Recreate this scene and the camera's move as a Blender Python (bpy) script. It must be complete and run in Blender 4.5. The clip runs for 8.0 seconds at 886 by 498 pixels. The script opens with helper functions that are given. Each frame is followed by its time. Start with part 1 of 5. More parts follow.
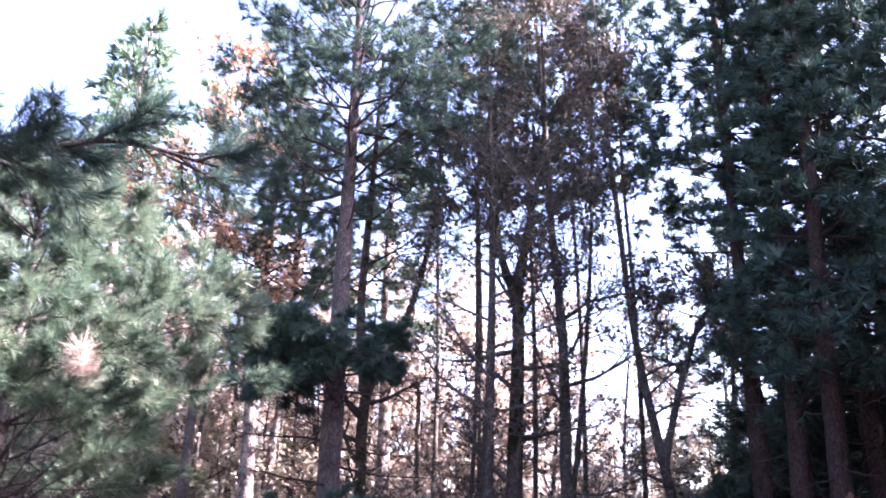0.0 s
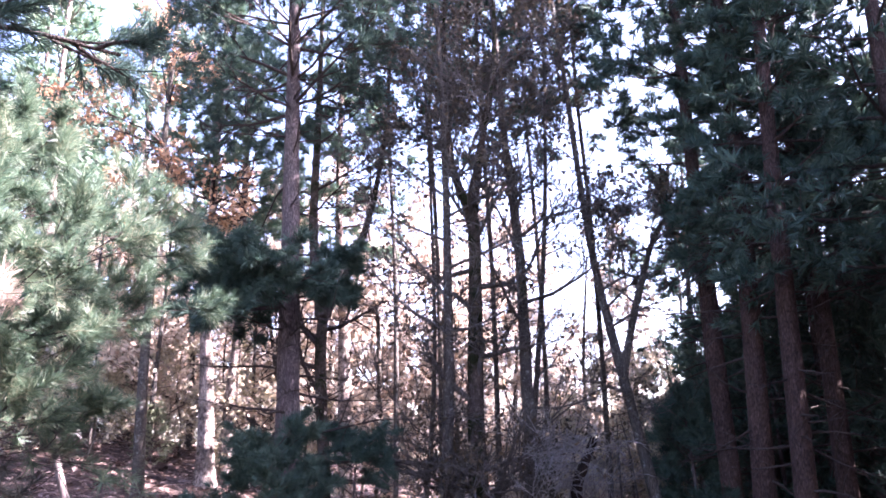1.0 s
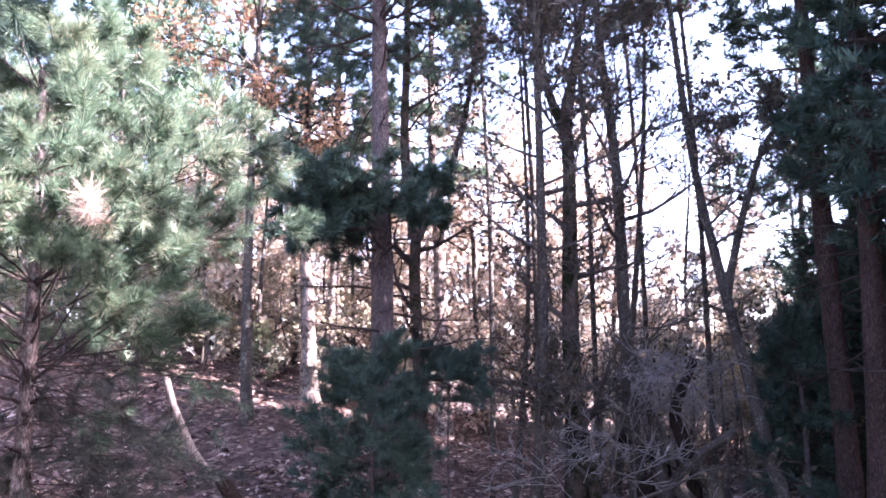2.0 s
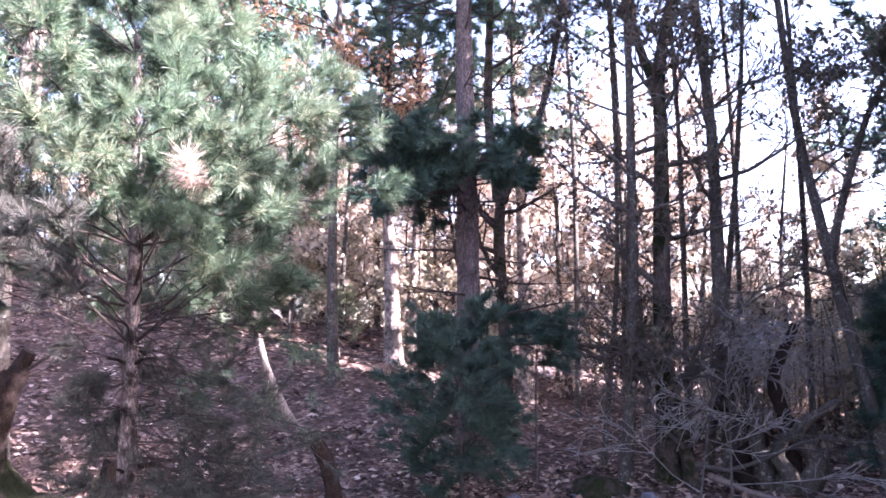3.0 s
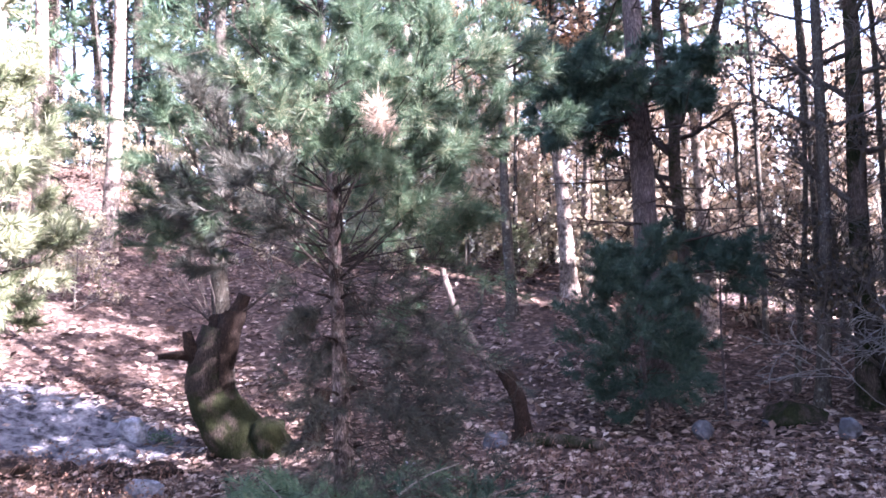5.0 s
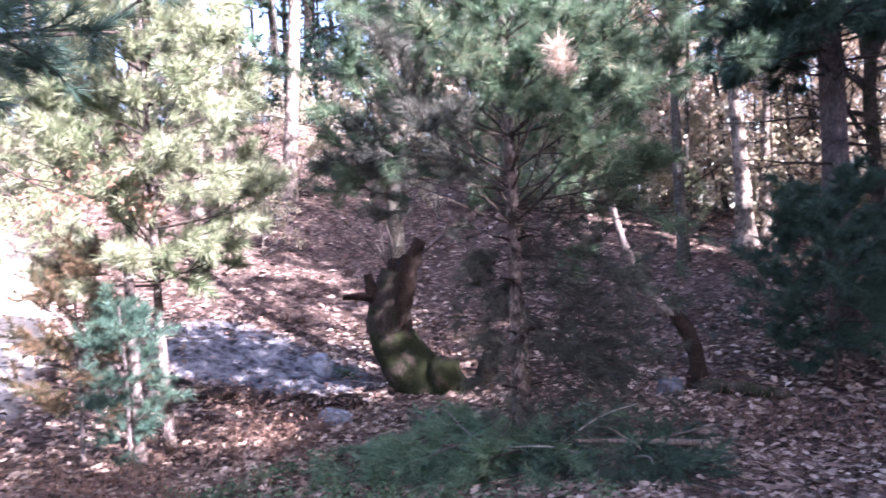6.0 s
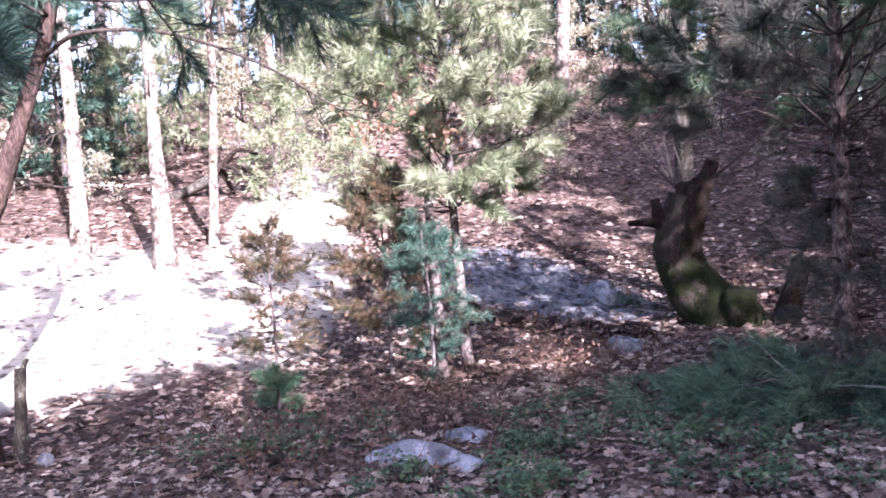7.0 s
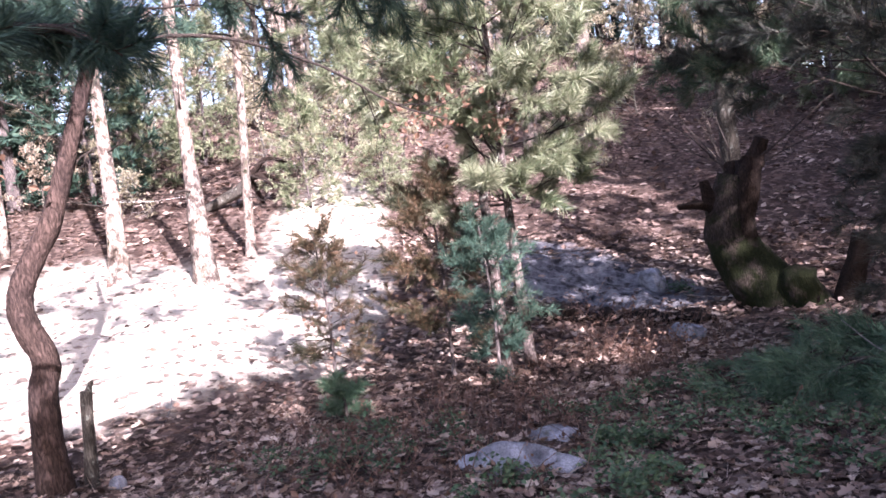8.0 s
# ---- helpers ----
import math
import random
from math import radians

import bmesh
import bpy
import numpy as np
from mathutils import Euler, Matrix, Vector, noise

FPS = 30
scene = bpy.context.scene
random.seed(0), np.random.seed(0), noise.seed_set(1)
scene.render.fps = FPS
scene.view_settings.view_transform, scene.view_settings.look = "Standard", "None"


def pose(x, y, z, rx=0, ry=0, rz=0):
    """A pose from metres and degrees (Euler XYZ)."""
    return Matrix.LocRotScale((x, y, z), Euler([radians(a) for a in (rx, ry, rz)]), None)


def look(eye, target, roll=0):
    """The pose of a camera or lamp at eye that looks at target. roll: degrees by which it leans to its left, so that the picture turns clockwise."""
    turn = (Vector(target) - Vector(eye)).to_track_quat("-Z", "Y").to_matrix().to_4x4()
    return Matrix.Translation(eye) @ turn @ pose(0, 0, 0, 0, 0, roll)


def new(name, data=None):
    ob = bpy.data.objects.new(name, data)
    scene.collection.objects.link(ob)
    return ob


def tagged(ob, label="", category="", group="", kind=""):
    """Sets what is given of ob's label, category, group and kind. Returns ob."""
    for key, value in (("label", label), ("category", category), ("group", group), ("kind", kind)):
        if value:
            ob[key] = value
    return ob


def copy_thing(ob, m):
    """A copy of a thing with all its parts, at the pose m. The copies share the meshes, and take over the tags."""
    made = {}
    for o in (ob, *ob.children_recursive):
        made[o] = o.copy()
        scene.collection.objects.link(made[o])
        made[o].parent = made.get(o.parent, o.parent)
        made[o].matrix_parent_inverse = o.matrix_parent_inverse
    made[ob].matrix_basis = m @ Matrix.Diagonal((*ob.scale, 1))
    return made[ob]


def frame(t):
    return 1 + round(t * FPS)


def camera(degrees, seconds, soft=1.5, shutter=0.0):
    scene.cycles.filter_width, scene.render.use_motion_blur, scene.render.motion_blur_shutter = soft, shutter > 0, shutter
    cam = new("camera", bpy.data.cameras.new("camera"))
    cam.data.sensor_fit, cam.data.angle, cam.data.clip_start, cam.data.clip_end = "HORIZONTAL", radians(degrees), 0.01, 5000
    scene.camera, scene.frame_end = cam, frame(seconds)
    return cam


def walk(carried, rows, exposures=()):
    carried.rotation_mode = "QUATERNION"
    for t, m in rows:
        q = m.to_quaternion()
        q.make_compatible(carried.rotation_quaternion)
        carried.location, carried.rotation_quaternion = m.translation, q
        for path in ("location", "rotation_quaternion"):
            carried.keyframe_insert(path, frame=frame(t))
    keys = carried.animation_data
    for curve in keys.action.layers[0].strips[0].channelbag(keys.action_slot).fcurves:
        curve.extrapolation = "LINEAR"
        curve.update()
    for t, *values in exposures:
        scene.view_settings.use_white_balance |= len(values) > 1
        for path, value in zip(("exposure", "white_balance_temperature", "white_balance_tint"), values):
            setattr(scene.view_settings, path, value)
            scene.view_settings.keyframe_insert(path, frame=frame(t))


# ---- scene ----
cam = camera(59.05, 8.0, soft=1.6, shutter=0.2)
ROWS = [
    (0.0, 0.023, -0.007, 1.731, 110.31, -1.64, 1.24),
    (0.5, 0.085, 0.228, 1.675, 108.63, -1.20, -3.15),
    (1.0, 0.085, 0.311, 1.686, 105.12, 1.54, -0.99),
    (1.5, 0.172, 0.378, 1.638, 103.18, 1.59, 2.52),
    (1.7, 0.208, 0.431, 1.661, 101.72, 1.35, 4.22),
    (2.8, 0.061, 0.663, 1.666, 97.06, -0.03, 10.61),
    (3.0, 0.030, 0.659, 1.673, 97.10, 0.30, 11.86),
    (3.5, -0.015, 0.668, 1.702, 97.08, 1.26, 14.45),
    (4.0, -0.059, 0.655, 1.709, 96.88, 1.57, 18.31),
    (4.2, -0.065, 0.637, 1.708, 96.61, 1.71, 20.04),
    (5.3, 0.015, 0.363, 1.550, 91.69, 2.49, 26.18),
    (5.5, -0.004, 0.350, 1.543, 91.10, 2.47, 28.05),
    (5.8, -0.040, 0.297, 1.538, 90.22, 2.53, 32.53),
    (6.0, -0.075, 0.250, 1.534, 89.82, 2.45, 35.93),
    (6.5, -0.207, 0.191, 1.505, 88.20, 2.61, 46.75),
    (7.0, -0.395, 0.173, 1.477, 85.81, 3.65, 54.83),
    (7.5, -0.572, 0.168, 1.469, 84.73, 6.41, 56.73),
    (8.0, -0.768, -0.028, 1.465, 85.90, 7.13, 55.62),
]
walk(cam, [(t, pose(x, y, z, rx, ry, rz)) for t, x, y, z, rx, ry, rz in ROWS], exposures=[(0.0, 3.75, 6000, 42), (1.5, 4.15, 6100, 42), (4.0, 4.1, 6050, 39), (5.5, 3.68, 5900, 34), (7.0, 3.02, 5800, 31), (8.0, 2.5, 6100, 31)])

# ---- sky and sun ----
SUN_EL, SUN_AZ = 31.0, 96.0      # azimuth clockwise from +y
world = bpy.data.worlds.new("sky")
scene.world = world
world.use_nodes = True
wn = world.node_tree.nodes
sky = wn.new("ShaderNodeTexSky")
sky.sky_type = "NISHITA"
sky.sun_disc = False
sky.sun_elevation, sky.sun_rotation = radians(SUN_EL), radians(SUN_AZ)
sky.air_density, sky.dust_density, sky.ozone_density = 1.0, 2.5, 1.0
world.node_tree.links.new(sky.outputs[0], wn["Background"].inputs[0])
wn["Background"].inputs[1].default_value = 0.105
sun = new("sun", bpy.data.lights.new("sun", "SUN"))
sun.data.energy, sun.data.angle, sun.data.color = 5.0, radians(0.5), (1.0, 0.965, 0.92)
sa, se = radians(SUN_AZ), radians(SUN_EL)
sun.matrix_world = look(Vector((math.sin(sa) * math.cos(se), math.cos(sa) * math.cos(se), math.sin(se))) * 60, (0, 0, 0))


# ---- materials ----
def ramp(nodes, stops):
    r = nodes.new("ShaderNodeValToRGB")
    e = r.color_ramp.elements
    while len(e) < len(stops):
        e.new(0.5)
    for el, (p, c) in zip(e, stops):
        el.position, el.color = p, (*c, 1)
    return r


def base_mat(name, rough=0.9, spec=0.2):
    m = bpy.data.materials.new(name)
    m.use_nodes = True
    b = m.node_tree.nodes["Principled BSDF"]
    b.inputs["Roughness"].default_value = rough
    b.inputs["Specular IOR Level"].default_value = spec
    return m, m.node_tree.nodes, m.node_tree.links, b


def noise_node(n, l, scale, detail=5, vec=None, rough=0.6):
    t = n.new("ShaderNodeTexNoise")
    t.inputs["Scale"].default_value, t.inputs["Detail"].default_value, t.inputs["Roughness"].default_value = scale, detail, rough
    if vec is not None:
        l.new(vec, t.inputs["Vector"])
    return t


def mix_col(n, l, fac, a, b, kind="MIX"):
    m = n.new("ShaderNodeMix")
    m.data_type, m.blend_type = "RGBA", kind
    for sock, v in ((m.inputs[0], fac), (m.inputs[6], a), (m.inputs[7], b)):
        if isinstance(v, (int, float)):
            sock.default_value = v
        elif isinstance(v, tuple):
            sock.default_value = (*v, 1)
        else:
            l.new(v, sock)
    return m.outputs[2]


def math_node(n, l, op, a, b=0.0, c=None):
    m = n.new("ShaderNodeMath")
    m.operation = op
    for i, v in enumerate((a, b, c)):
        if v is None:
            continue
        if isinstance(v, (int, float)):
            m.inputs[i].default_value = v
        else:
            l.new(v, m.inputs[i])
    return m.outputs[0]


def bark_mat(name, dark, mid, light, scale=1.0, moss=0.0, lichen=0.0, bump=0.8, stretch=0.3, blotch=False):
    m, n, l, b = base_mat(name, 0.95, 0.1)
    geo = n.new("ShaderNodeNewGeometry")
    mp = n.new("ShaderNodeMapping")
    mp.inputs["Scale"].default_value = (1, 1, stretch)
    l.new(geo.outputs["Position"], mp.inputs["Vector"])
    vo = n.new("ShaderNodeTexVoronoi")
    vo.feature = "DISTANCE_TO_EDGE"
    vo.inputs["Scale"].default_value = 24 * scale
    warp = noise_node(n, l, 9 * scale, 3, mp.outputs[0])
    l.new(mix_col(n, l, 0.22, mp.outputs[0], warp.outputs["Color"], "ADD"), vo.inputs["Vector"])
    fine = noise_node(n, l, 60 * scale, 6, mp.outputs[0], 0.7)
    big = noise_node(n, l, 3.0, 4, geo.outputs["Position"])
    plates = ramp(n, [(0.0, [0.5 * (p + q) for p, q in zip(dark, mid)]), (0.05, mid), (0.4, light)])
    l.new(vo.outputs["Distance"], plates.inputs[0])
    tone = ramp(n, [(0.32, (0.4, 0.4, 0.4)), (0.5, (0.95, 0.95, 0.95)), (0.68, (1.4, 1.4, 1.4))])
    l.new(fine.outputs[0], tone.inputs[0])
    col = mix_col(n, l, 1.0, plates.outputs[0], tone.outputs[0], "MULTIPLY")
    tone2 = ramp(n, [(0.3, (0.7, 0.68, 0.7)), (0.7, (1.15, 1.1, 1.05))])
    l.new(big.outputs[0], tone2.inputs[0])
    col = mix_col(n, l, 1.0, col, tone2.outputs[0], "MULTIPLY")
    if blotch:
        bn = ramp(n, [(0.40, (0.32, 0.30, 0.30)), (0.52, (1.0, 1.0, 1.0)), (0.64, (1.55, 1.5, 1.5))])
        l.new(noise_node(n, l, 9, 4, geo.outputs["Position"], 0.6).outputs[0], bn.inputs[0])
        col = mix_col(n, l, 1.0, col, bn.outputs[0], "MULTIPLY")
    if lichen:
        ln = noise_node(n, l, 14, 4, geo.outputs["Position"])
        lf = ramp(n, [(0.58, (0, 0, 0)), (0.66, (lichen, lichen, lichen))])
        l.new(ln.outputs[0], lf.inputs[0])
        col = mix_col(n, l, lf.outputs[0], col, (0.30, 0.32, 0.28))
    if moss:
        mn = noise_node(n, l, 4.5, 6, geo.outputs["Position"], 0.65)
        mf = ramp(n, [(0.56 - 0.2 * moss, (0, 0, 0)), (0.70 - 0.2 * moss, (1, 1, 1))])
        l.new(mn.outputs[0], mf.inputs[0])
        mc = ramp(n, [(0.3, (0.006, 0.008, 0.004)), (0.7, (0.030, 0.034, 0.015))])
        l.new(fine.outputs[0], mc.inputs[0])
        col = mix_col(n, l, mf.outputs[0], col, mc.outputs[0])
    l.new(col, b.inputs["Base Color"])
    bp = n.new("ShaderNodeBump")
    bp.inputs["Strength"].default_value, bp.inputs["Distance"].default_value = bump, 0.03
    h = math_node(n, l, "ADD", math_node(n, l, "MINIMUM", vo.outputs["Distance"], 0.25), math_node(n, l, "MULTIPLY", fine.outputs[0], 0.25))
    l.new(h, bp.inputs["Height"])
    l.new(bp.outputs[0], b.inputs["Normal"])
    return m


def leaf_mat(name, stops, trans=0.35, rough=0.6, spec=0.25, patch=1.2):
    """Foliage: colour by island, clumps of lighter and darker growth, light that passes through."""
    m, n, l, b = base_mat(name, rough, spec)
    geo = n.new("ShaderNodeNewGeometry")
    r = ramp(n, stops)
    big = noise_node(n, l, patch, 3, geo.outputs["Position"])
    f = math_node(n, l, "ADD", math_node(n, l, "MULTIPLY", geo.outputs["Random Per Island"], 0.6), math_node(n, l, "MULTIPLY", math_node(n, l, "SUBTRACT", big.outputs[0], 0.3), 1.0))
    l.new(f, r.inputs[0])
    l.new(r.outputs[0], b.inputs["Base Color"])
    tr = n.new("ShaderNodeBsdfTranslucent")
    l.new(r.outputs[0], tr.inputs[0])
    mx = n.new("ShaderNodeMixShader")
    mx.inputs[0].default_value = trans
    l.new(b.outputs[0], mx.inputs[1])
    l.new(tr.outputs[0], mx.inputs[2])
    l.new(mx.outputs[0], n["Material Output"].inputs[0])
    return m


M_BARK = bark_mat("pine_bark", (0.024, 0.020, 0.02), (0.085, 0.072, 0.070), (0.16, 0.138, 0.135), 1.0)
# paler copy of the pine bark, with sunlight put into its colour
M_BARK_SUNLIT = bark_mat("sunlit_pine_bark", (0.07, 0.05, 0.04), (0.24, 0.20, 0.17), (0.38, 0.33, 0.29), 0.9, moss=0.12, lichen=0.4, blotch=True)
M_BARK_YOUNG = bark_mat("young_pine_bark", (0.03, 0.024, 0.021), (0.11, 0.09, 0.083), (0.25, 0.212, 0.202), 1.2, lichen=0.4, blotch=True)
# reddish bark, made darker still for stems that stand in shade
M_BARK_RED_SHADED = bark_mat("shaded_reddish_pine_bark", (0.018, 0.013, 0.011), (0.045, 0.031, 0.027), (0.085, 0.058, 0.05), 1.0)
M_BARK_OAK = bark_mat("oak_bark", (0.021, 0.019, 0.016), (0.070, 0.063, 0.054), (0.13, 0.119, 0.103), 1.4, lichen=0.5, stretch=0.2)
M_MOSSY = bark_mat("mossy_bark", (0.02, 0.016, 0.013), (0.07, 0.055, 0.045), (0.13, 0.105, 0.09), 1.3, moss=0.55, stretch=0.25)
M_MOSSY_HEAVY = bark_mat("moss_covered_bark", (0.02, 0.016, 0.013), (0.05, 0.04, 0.033), (0.095, 0.08, 0.068), 1.3, moss=0.95, stretch=0.25)
M_DEADWOOD = bark_mat("weathered_wood", (0.05, 0.04, 0.035), (0.16, 0.13, 0.11), (0.26, 0.215, 0.19), 1.5, stretch=0.1, bump=0.5)
M_SMOOTH = bark_mat("smooth_dead_wood", (0.10, 0.085, 0.078), (0.18, 0.155, 0.142), (0.26, 0.225, 0.21), 0.6, stretch=0.06, bump=0.25)
M_DARK_STEM = bark_mat("dark_weathered_bark", (0.010, 0.008, 0.007), (0.035, 0.028, 0.024), (0.075, 0.06, 0.052), 1.3, moss=0.3, stretch=0.25)
M_ROTTEN = bark_mat("rotten_dark_wood", (0.008, 0.006, 0.005), (0.025, 0.018, 0.015), (0.05, 0.036, 0.03), 1.5)
M_TWIG = bark_mat("grey_twig_bark", (0.086, 0.084, 0.079), (0.25, 0.246, 0.234), (0.40, 0.392, 0.374), 2.0)
M_TWIG_MID = bark_mat("brown_grey_twig_bark", (0.034, 0.031, 0.028), (0.108, 0.102, 0.092), (0.19, 0.182, 0.166), 2.0)
M_TWIG_DARK = bark_mat("dark_twig_bark", (0.02, 0.016, 0.014), (0.055, 0.045, 0.04), (0.10, 0.085, 0.075), 2.0)

M_NEEDLE = leaf_mat("pine_needles", [(0.1, (0.035, 0.078, 0.05)), (0.45, (0.072, 0.138, 0.082)), (0.75, (0.135, 0.20, 0.12)), (0.95, (0.26, 0.29, 0.18))], 0.3, 0.4, 0.45, 2.0)
# dark green needles, their colour dimmed again for the shaded stand at right
M_NEEDLE_DARK = leaf_mat("dark_shaded_pine_needles", [(0.1, (0.022, 0.047, 0.038)), (0.5, (0.042, 0.080, 0.060)), (0.9, (0.078, 0.120, 0.080))], 0.2, 0.6, 0.2)
# yellow-green needles, lightened to carry the glare of full sun
M_NEEDLE_SUNLIT = leaf_mat("sunlit_yellow_green_needles", [(0.1, (0.07, 0.10, 0.05)), (0.45, (0.17, 0.20, 0.11)), (0.85, (0.36, 0.36, 0.25))], 0.35, 0.4, 0.4)
M_NEEDLE_DEAD = leaf_mat("dead_pine_needles", [(0.2, (0.38, 0.29, 0.22)), (0.8, (0.56, 0.46, 0.38))], 0.3)
M_OCHRE = leaf_mat("ochre_oak_leaves", [(0.1, (0.24, 0.17, 0.115)), (0.4, (0.38, 0.30, 0.225)), (0.65, (0.50, 0.43, 0.345)), (0.95, (0.50, 0.47, 0.375))], 0.6)
M_RUSSET = leaf_mat("russet_dead_leaves", [(0.1, (0.11, 0.06, 0.04)), (0.6, (0.20, 0.115, 0.078)), (0.95, (0.29, 0.185, 0.13))], 0.3)
M_HAZY = leaf_mat("thin_olive_foliage", [(0.1, (0.17, 0.15, 0.085)), (0.5, (0.36, 0.32, 0.225)), (0.9, (0.56, 0.50, 0.38))], 0.6)
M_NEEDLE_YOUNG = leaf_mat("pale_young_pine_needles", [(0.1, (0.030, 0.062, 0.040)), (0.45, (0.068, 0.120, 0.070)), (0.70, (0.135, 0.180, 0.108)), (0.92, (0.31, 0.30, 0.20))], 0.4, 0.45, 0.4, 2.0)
M_NEEDLE_GREY = leaf_mat("dark_grey_needles", [(0.1, (0.028, 0.034, 0.03)), (0.5, (0.055, 0.06, 0.05)), (0.9, (0.11, 0.10, 0.08))], 0.25)
M_RUST_OAK = leaf_mat("rust_brown_oak_leaves", [(0.1, (0.24, 0.12, 0.06)), (0.45, (0.42, 0.25, 0.14)), (0.9, (0.55, 0.39, 0.25))], 0.5)
M_NEEDLE_RUST = leaf_mat("browning_pine_needles", [(0.1, (0.03, 0.04, 0.022)), (0.4, (0.06, 0.055, 0.03)), (0.65, (0.115, 0.07, 0.04)), (0.95, (0.20, 0.12, 0.075))], 0.3, 0.5, 0.3, 3.0)
M_OAKDARK = leaf_mat("dull_oak_leaves", [(0.1, (0.035, 0.032, 0.024)), (0.5, (0.075, 0.062, 0.042)), (0.9, (0.15, 0.115, 0.075))], 0.35)
M_LITTER = leaf_mat("dry_oak_leaf_litter", [(0.15, (0.03, 0.02, 0.016)), (0.32, (0.09, 0.058, 0.047)), (0.5, (0.185, 0.122, 0.096)), (0.64, (0.30, 0.222, 0.182)), (0.92, (0.56, 0.45, 0.37))], 0.15, 0.7, 0.2, 0.8)
M_IVY = leaf_mat("ground_ivy_leaves", [(0.1, (0.022, 0.046, 0.022)), (0.5, (0.06, 0.108, 0.054)), (0.9, (0.15, 0.21, 0.11))], 0.25, 0.5, 0.35)
M_BRACKEN = leaf_mat("dry_bracken", [(0.1, (0.06, 0.03, 0.022)), (0.5, (0.145, 0.082, 0.06)), (0.9, (0.30, 0.20, 0.155))], 0.3)


def ground_mat():
    m, n, l, b = base_mat("forest_floor", 0.95, 0.1)
    geo = n.new("ShaderNodeNewGeometry")
    pos = geo.outputs["Position"]
    leaf = n.new("ShaderNodeTexVoronoi")
    leaf.inputs["Scale"].default_value = 14
    l.new(mix_col(n, l, 0.06, pos, noise_node(n, l, 8, 3, pos).outputs["Color"], "ADD"), leaf.inputs["Vector"])
    hue = n.new("ShaderNodeSeparateColor")
    l.new(leaf.outputs["Color"], hue.inputs[0])
    lr = ramp(n, [(0.0, (0.028, 0.018, 0.015)), (0.4, (0.075, 0.047, 0.038)), (0.75, (0.14, 0.095, 0.08)), (1.0, (0.28, 0.21, 0.18))])
    l.new(hue.outputs[0], lr.inputs[0])
    fine = noise_node(n, l, 45, 6, pos, 0.7)
    soil = ramp(n, [(0.3, (0.020, 0.014, 0.012)), (0.7, (0.085, 0.06, 0.05))])
    l.new(fine.outputs[0], soil.inputs[0])
    mid = noise_node(n, l, 1.6, 5, pos)
    cover = ramp(n, [(0.35, (0.25, 0.25, 0.25)), (0.6, (0.9, 0.9, 0.9))])
    l.new(mid.outputs[0], cover.inputs[0])
    col = mix_col(n, l, cover.outputs[0], soil.outputs[0], lr.outputs[0])
    sep = n.new("ShaderNodeSeparateXYZ")
    l.new(pos, sep.inputs[0])

    def patch(cx, cy, rx, ry, soft, turn=0.0):
        c, s = math.cos(radians(turn)), math.sin(radians(turn))
        ox, oy = math_node(n, l, "SUBTRACT", sep.outputs[0], cx), math_node(n, l, "SUBTRACT", sep.outputs[1], cy)
        dx = math_node(n, l, "ADD", math_node(n, l, "MULTIPLY", ox, c / rx), math_node(n, l, "MULTIPLY", oy, s / rx))
        dy = math_node(n, l, "ADD", math_node(n, l, "MULTIPLY", ox, -s / ry), math_node(n, l, "MULTIPLY", oy, c / ry))
        d = math_node(n, l, "ADD", math_node(n, l, "MULTIPLY", dx, dx), math_node(n, l, "MULTIPLY", dy, dy))
        d = math_node(n, l, "ADD", d, math_node(n, l, "MULTIPLY", math_node(n, l, "SUBTRACT", mid.outputs[0], 0.5), 1.6))
        mr = n.new("ShaderNodeMapRange")
        mr.inputs[1].default_value, mr.inputs[2].default_value, mr.inputs[3].default_value, mr.inputs[4].default_value = 1.0 + soft, 1.0 - soft, 0.0, 1.0
        l.new(d, mr.inputs[0])
        return mr.outputs[0]

    sand = ramp(n, [(0.3, (0.36, 0.31, 0.255)), (0.7, (0.60, 0.54, 0.47))])
    l.new(fine.outputs[0], sand.inputs[0])
    specks = ramp(n, [(0.80, (0.0, 0.0, 0.0)), (0.88, (0.8, 0.8, 0.8))])
    l.new(hue.outputs[1], specks.inputs[0])
    path = mix_col(n, l, specks.outputs[0], sand.outputs[0], lr.outputs[0])
    col = mix_col(n, l, patch(-10.5, 1.4, 2.6, 2.1, 0.3), col, path)
    col = mix_col(n, l, patch(-11.4, 5.0, 3.9, 0.95, 0.35, 149), col, path)
    clay = ramp(n, [(0.38, (0.02, 0.018, 0.02)), (0.47, (0.10, 0.098, 0.11)), (0.56, (0.17, 0.165, 0.18)), (0.7, (0.25, 0.24, 0.255))])
    l.new(noise_node(n, l, 6, 8, pos, 0.7).outputs[0], clay.inputs[0])
    col = mix_col(n, l, patch(-8.4, 7.3, 1.7, 1.15, 0.3), col, clay.outputs[0])
    l.new(col, b.inputs["Base Color"])
    bp = n.new("ShaderNodeBump")
    bp.inputs["Strength"].default_value, bp.inputs["Distance"].default_value = 0.9, 0.04
    l.new(math_node(n, l, "ADD", math_node(n, l, "MULTIPLY", leaf.outputs["Distance"], 0.9), fine.outputs[0]), bp.inputs["Height"])
    l.new(bp.outputs[0], b.inputs["Normal"])
    return m


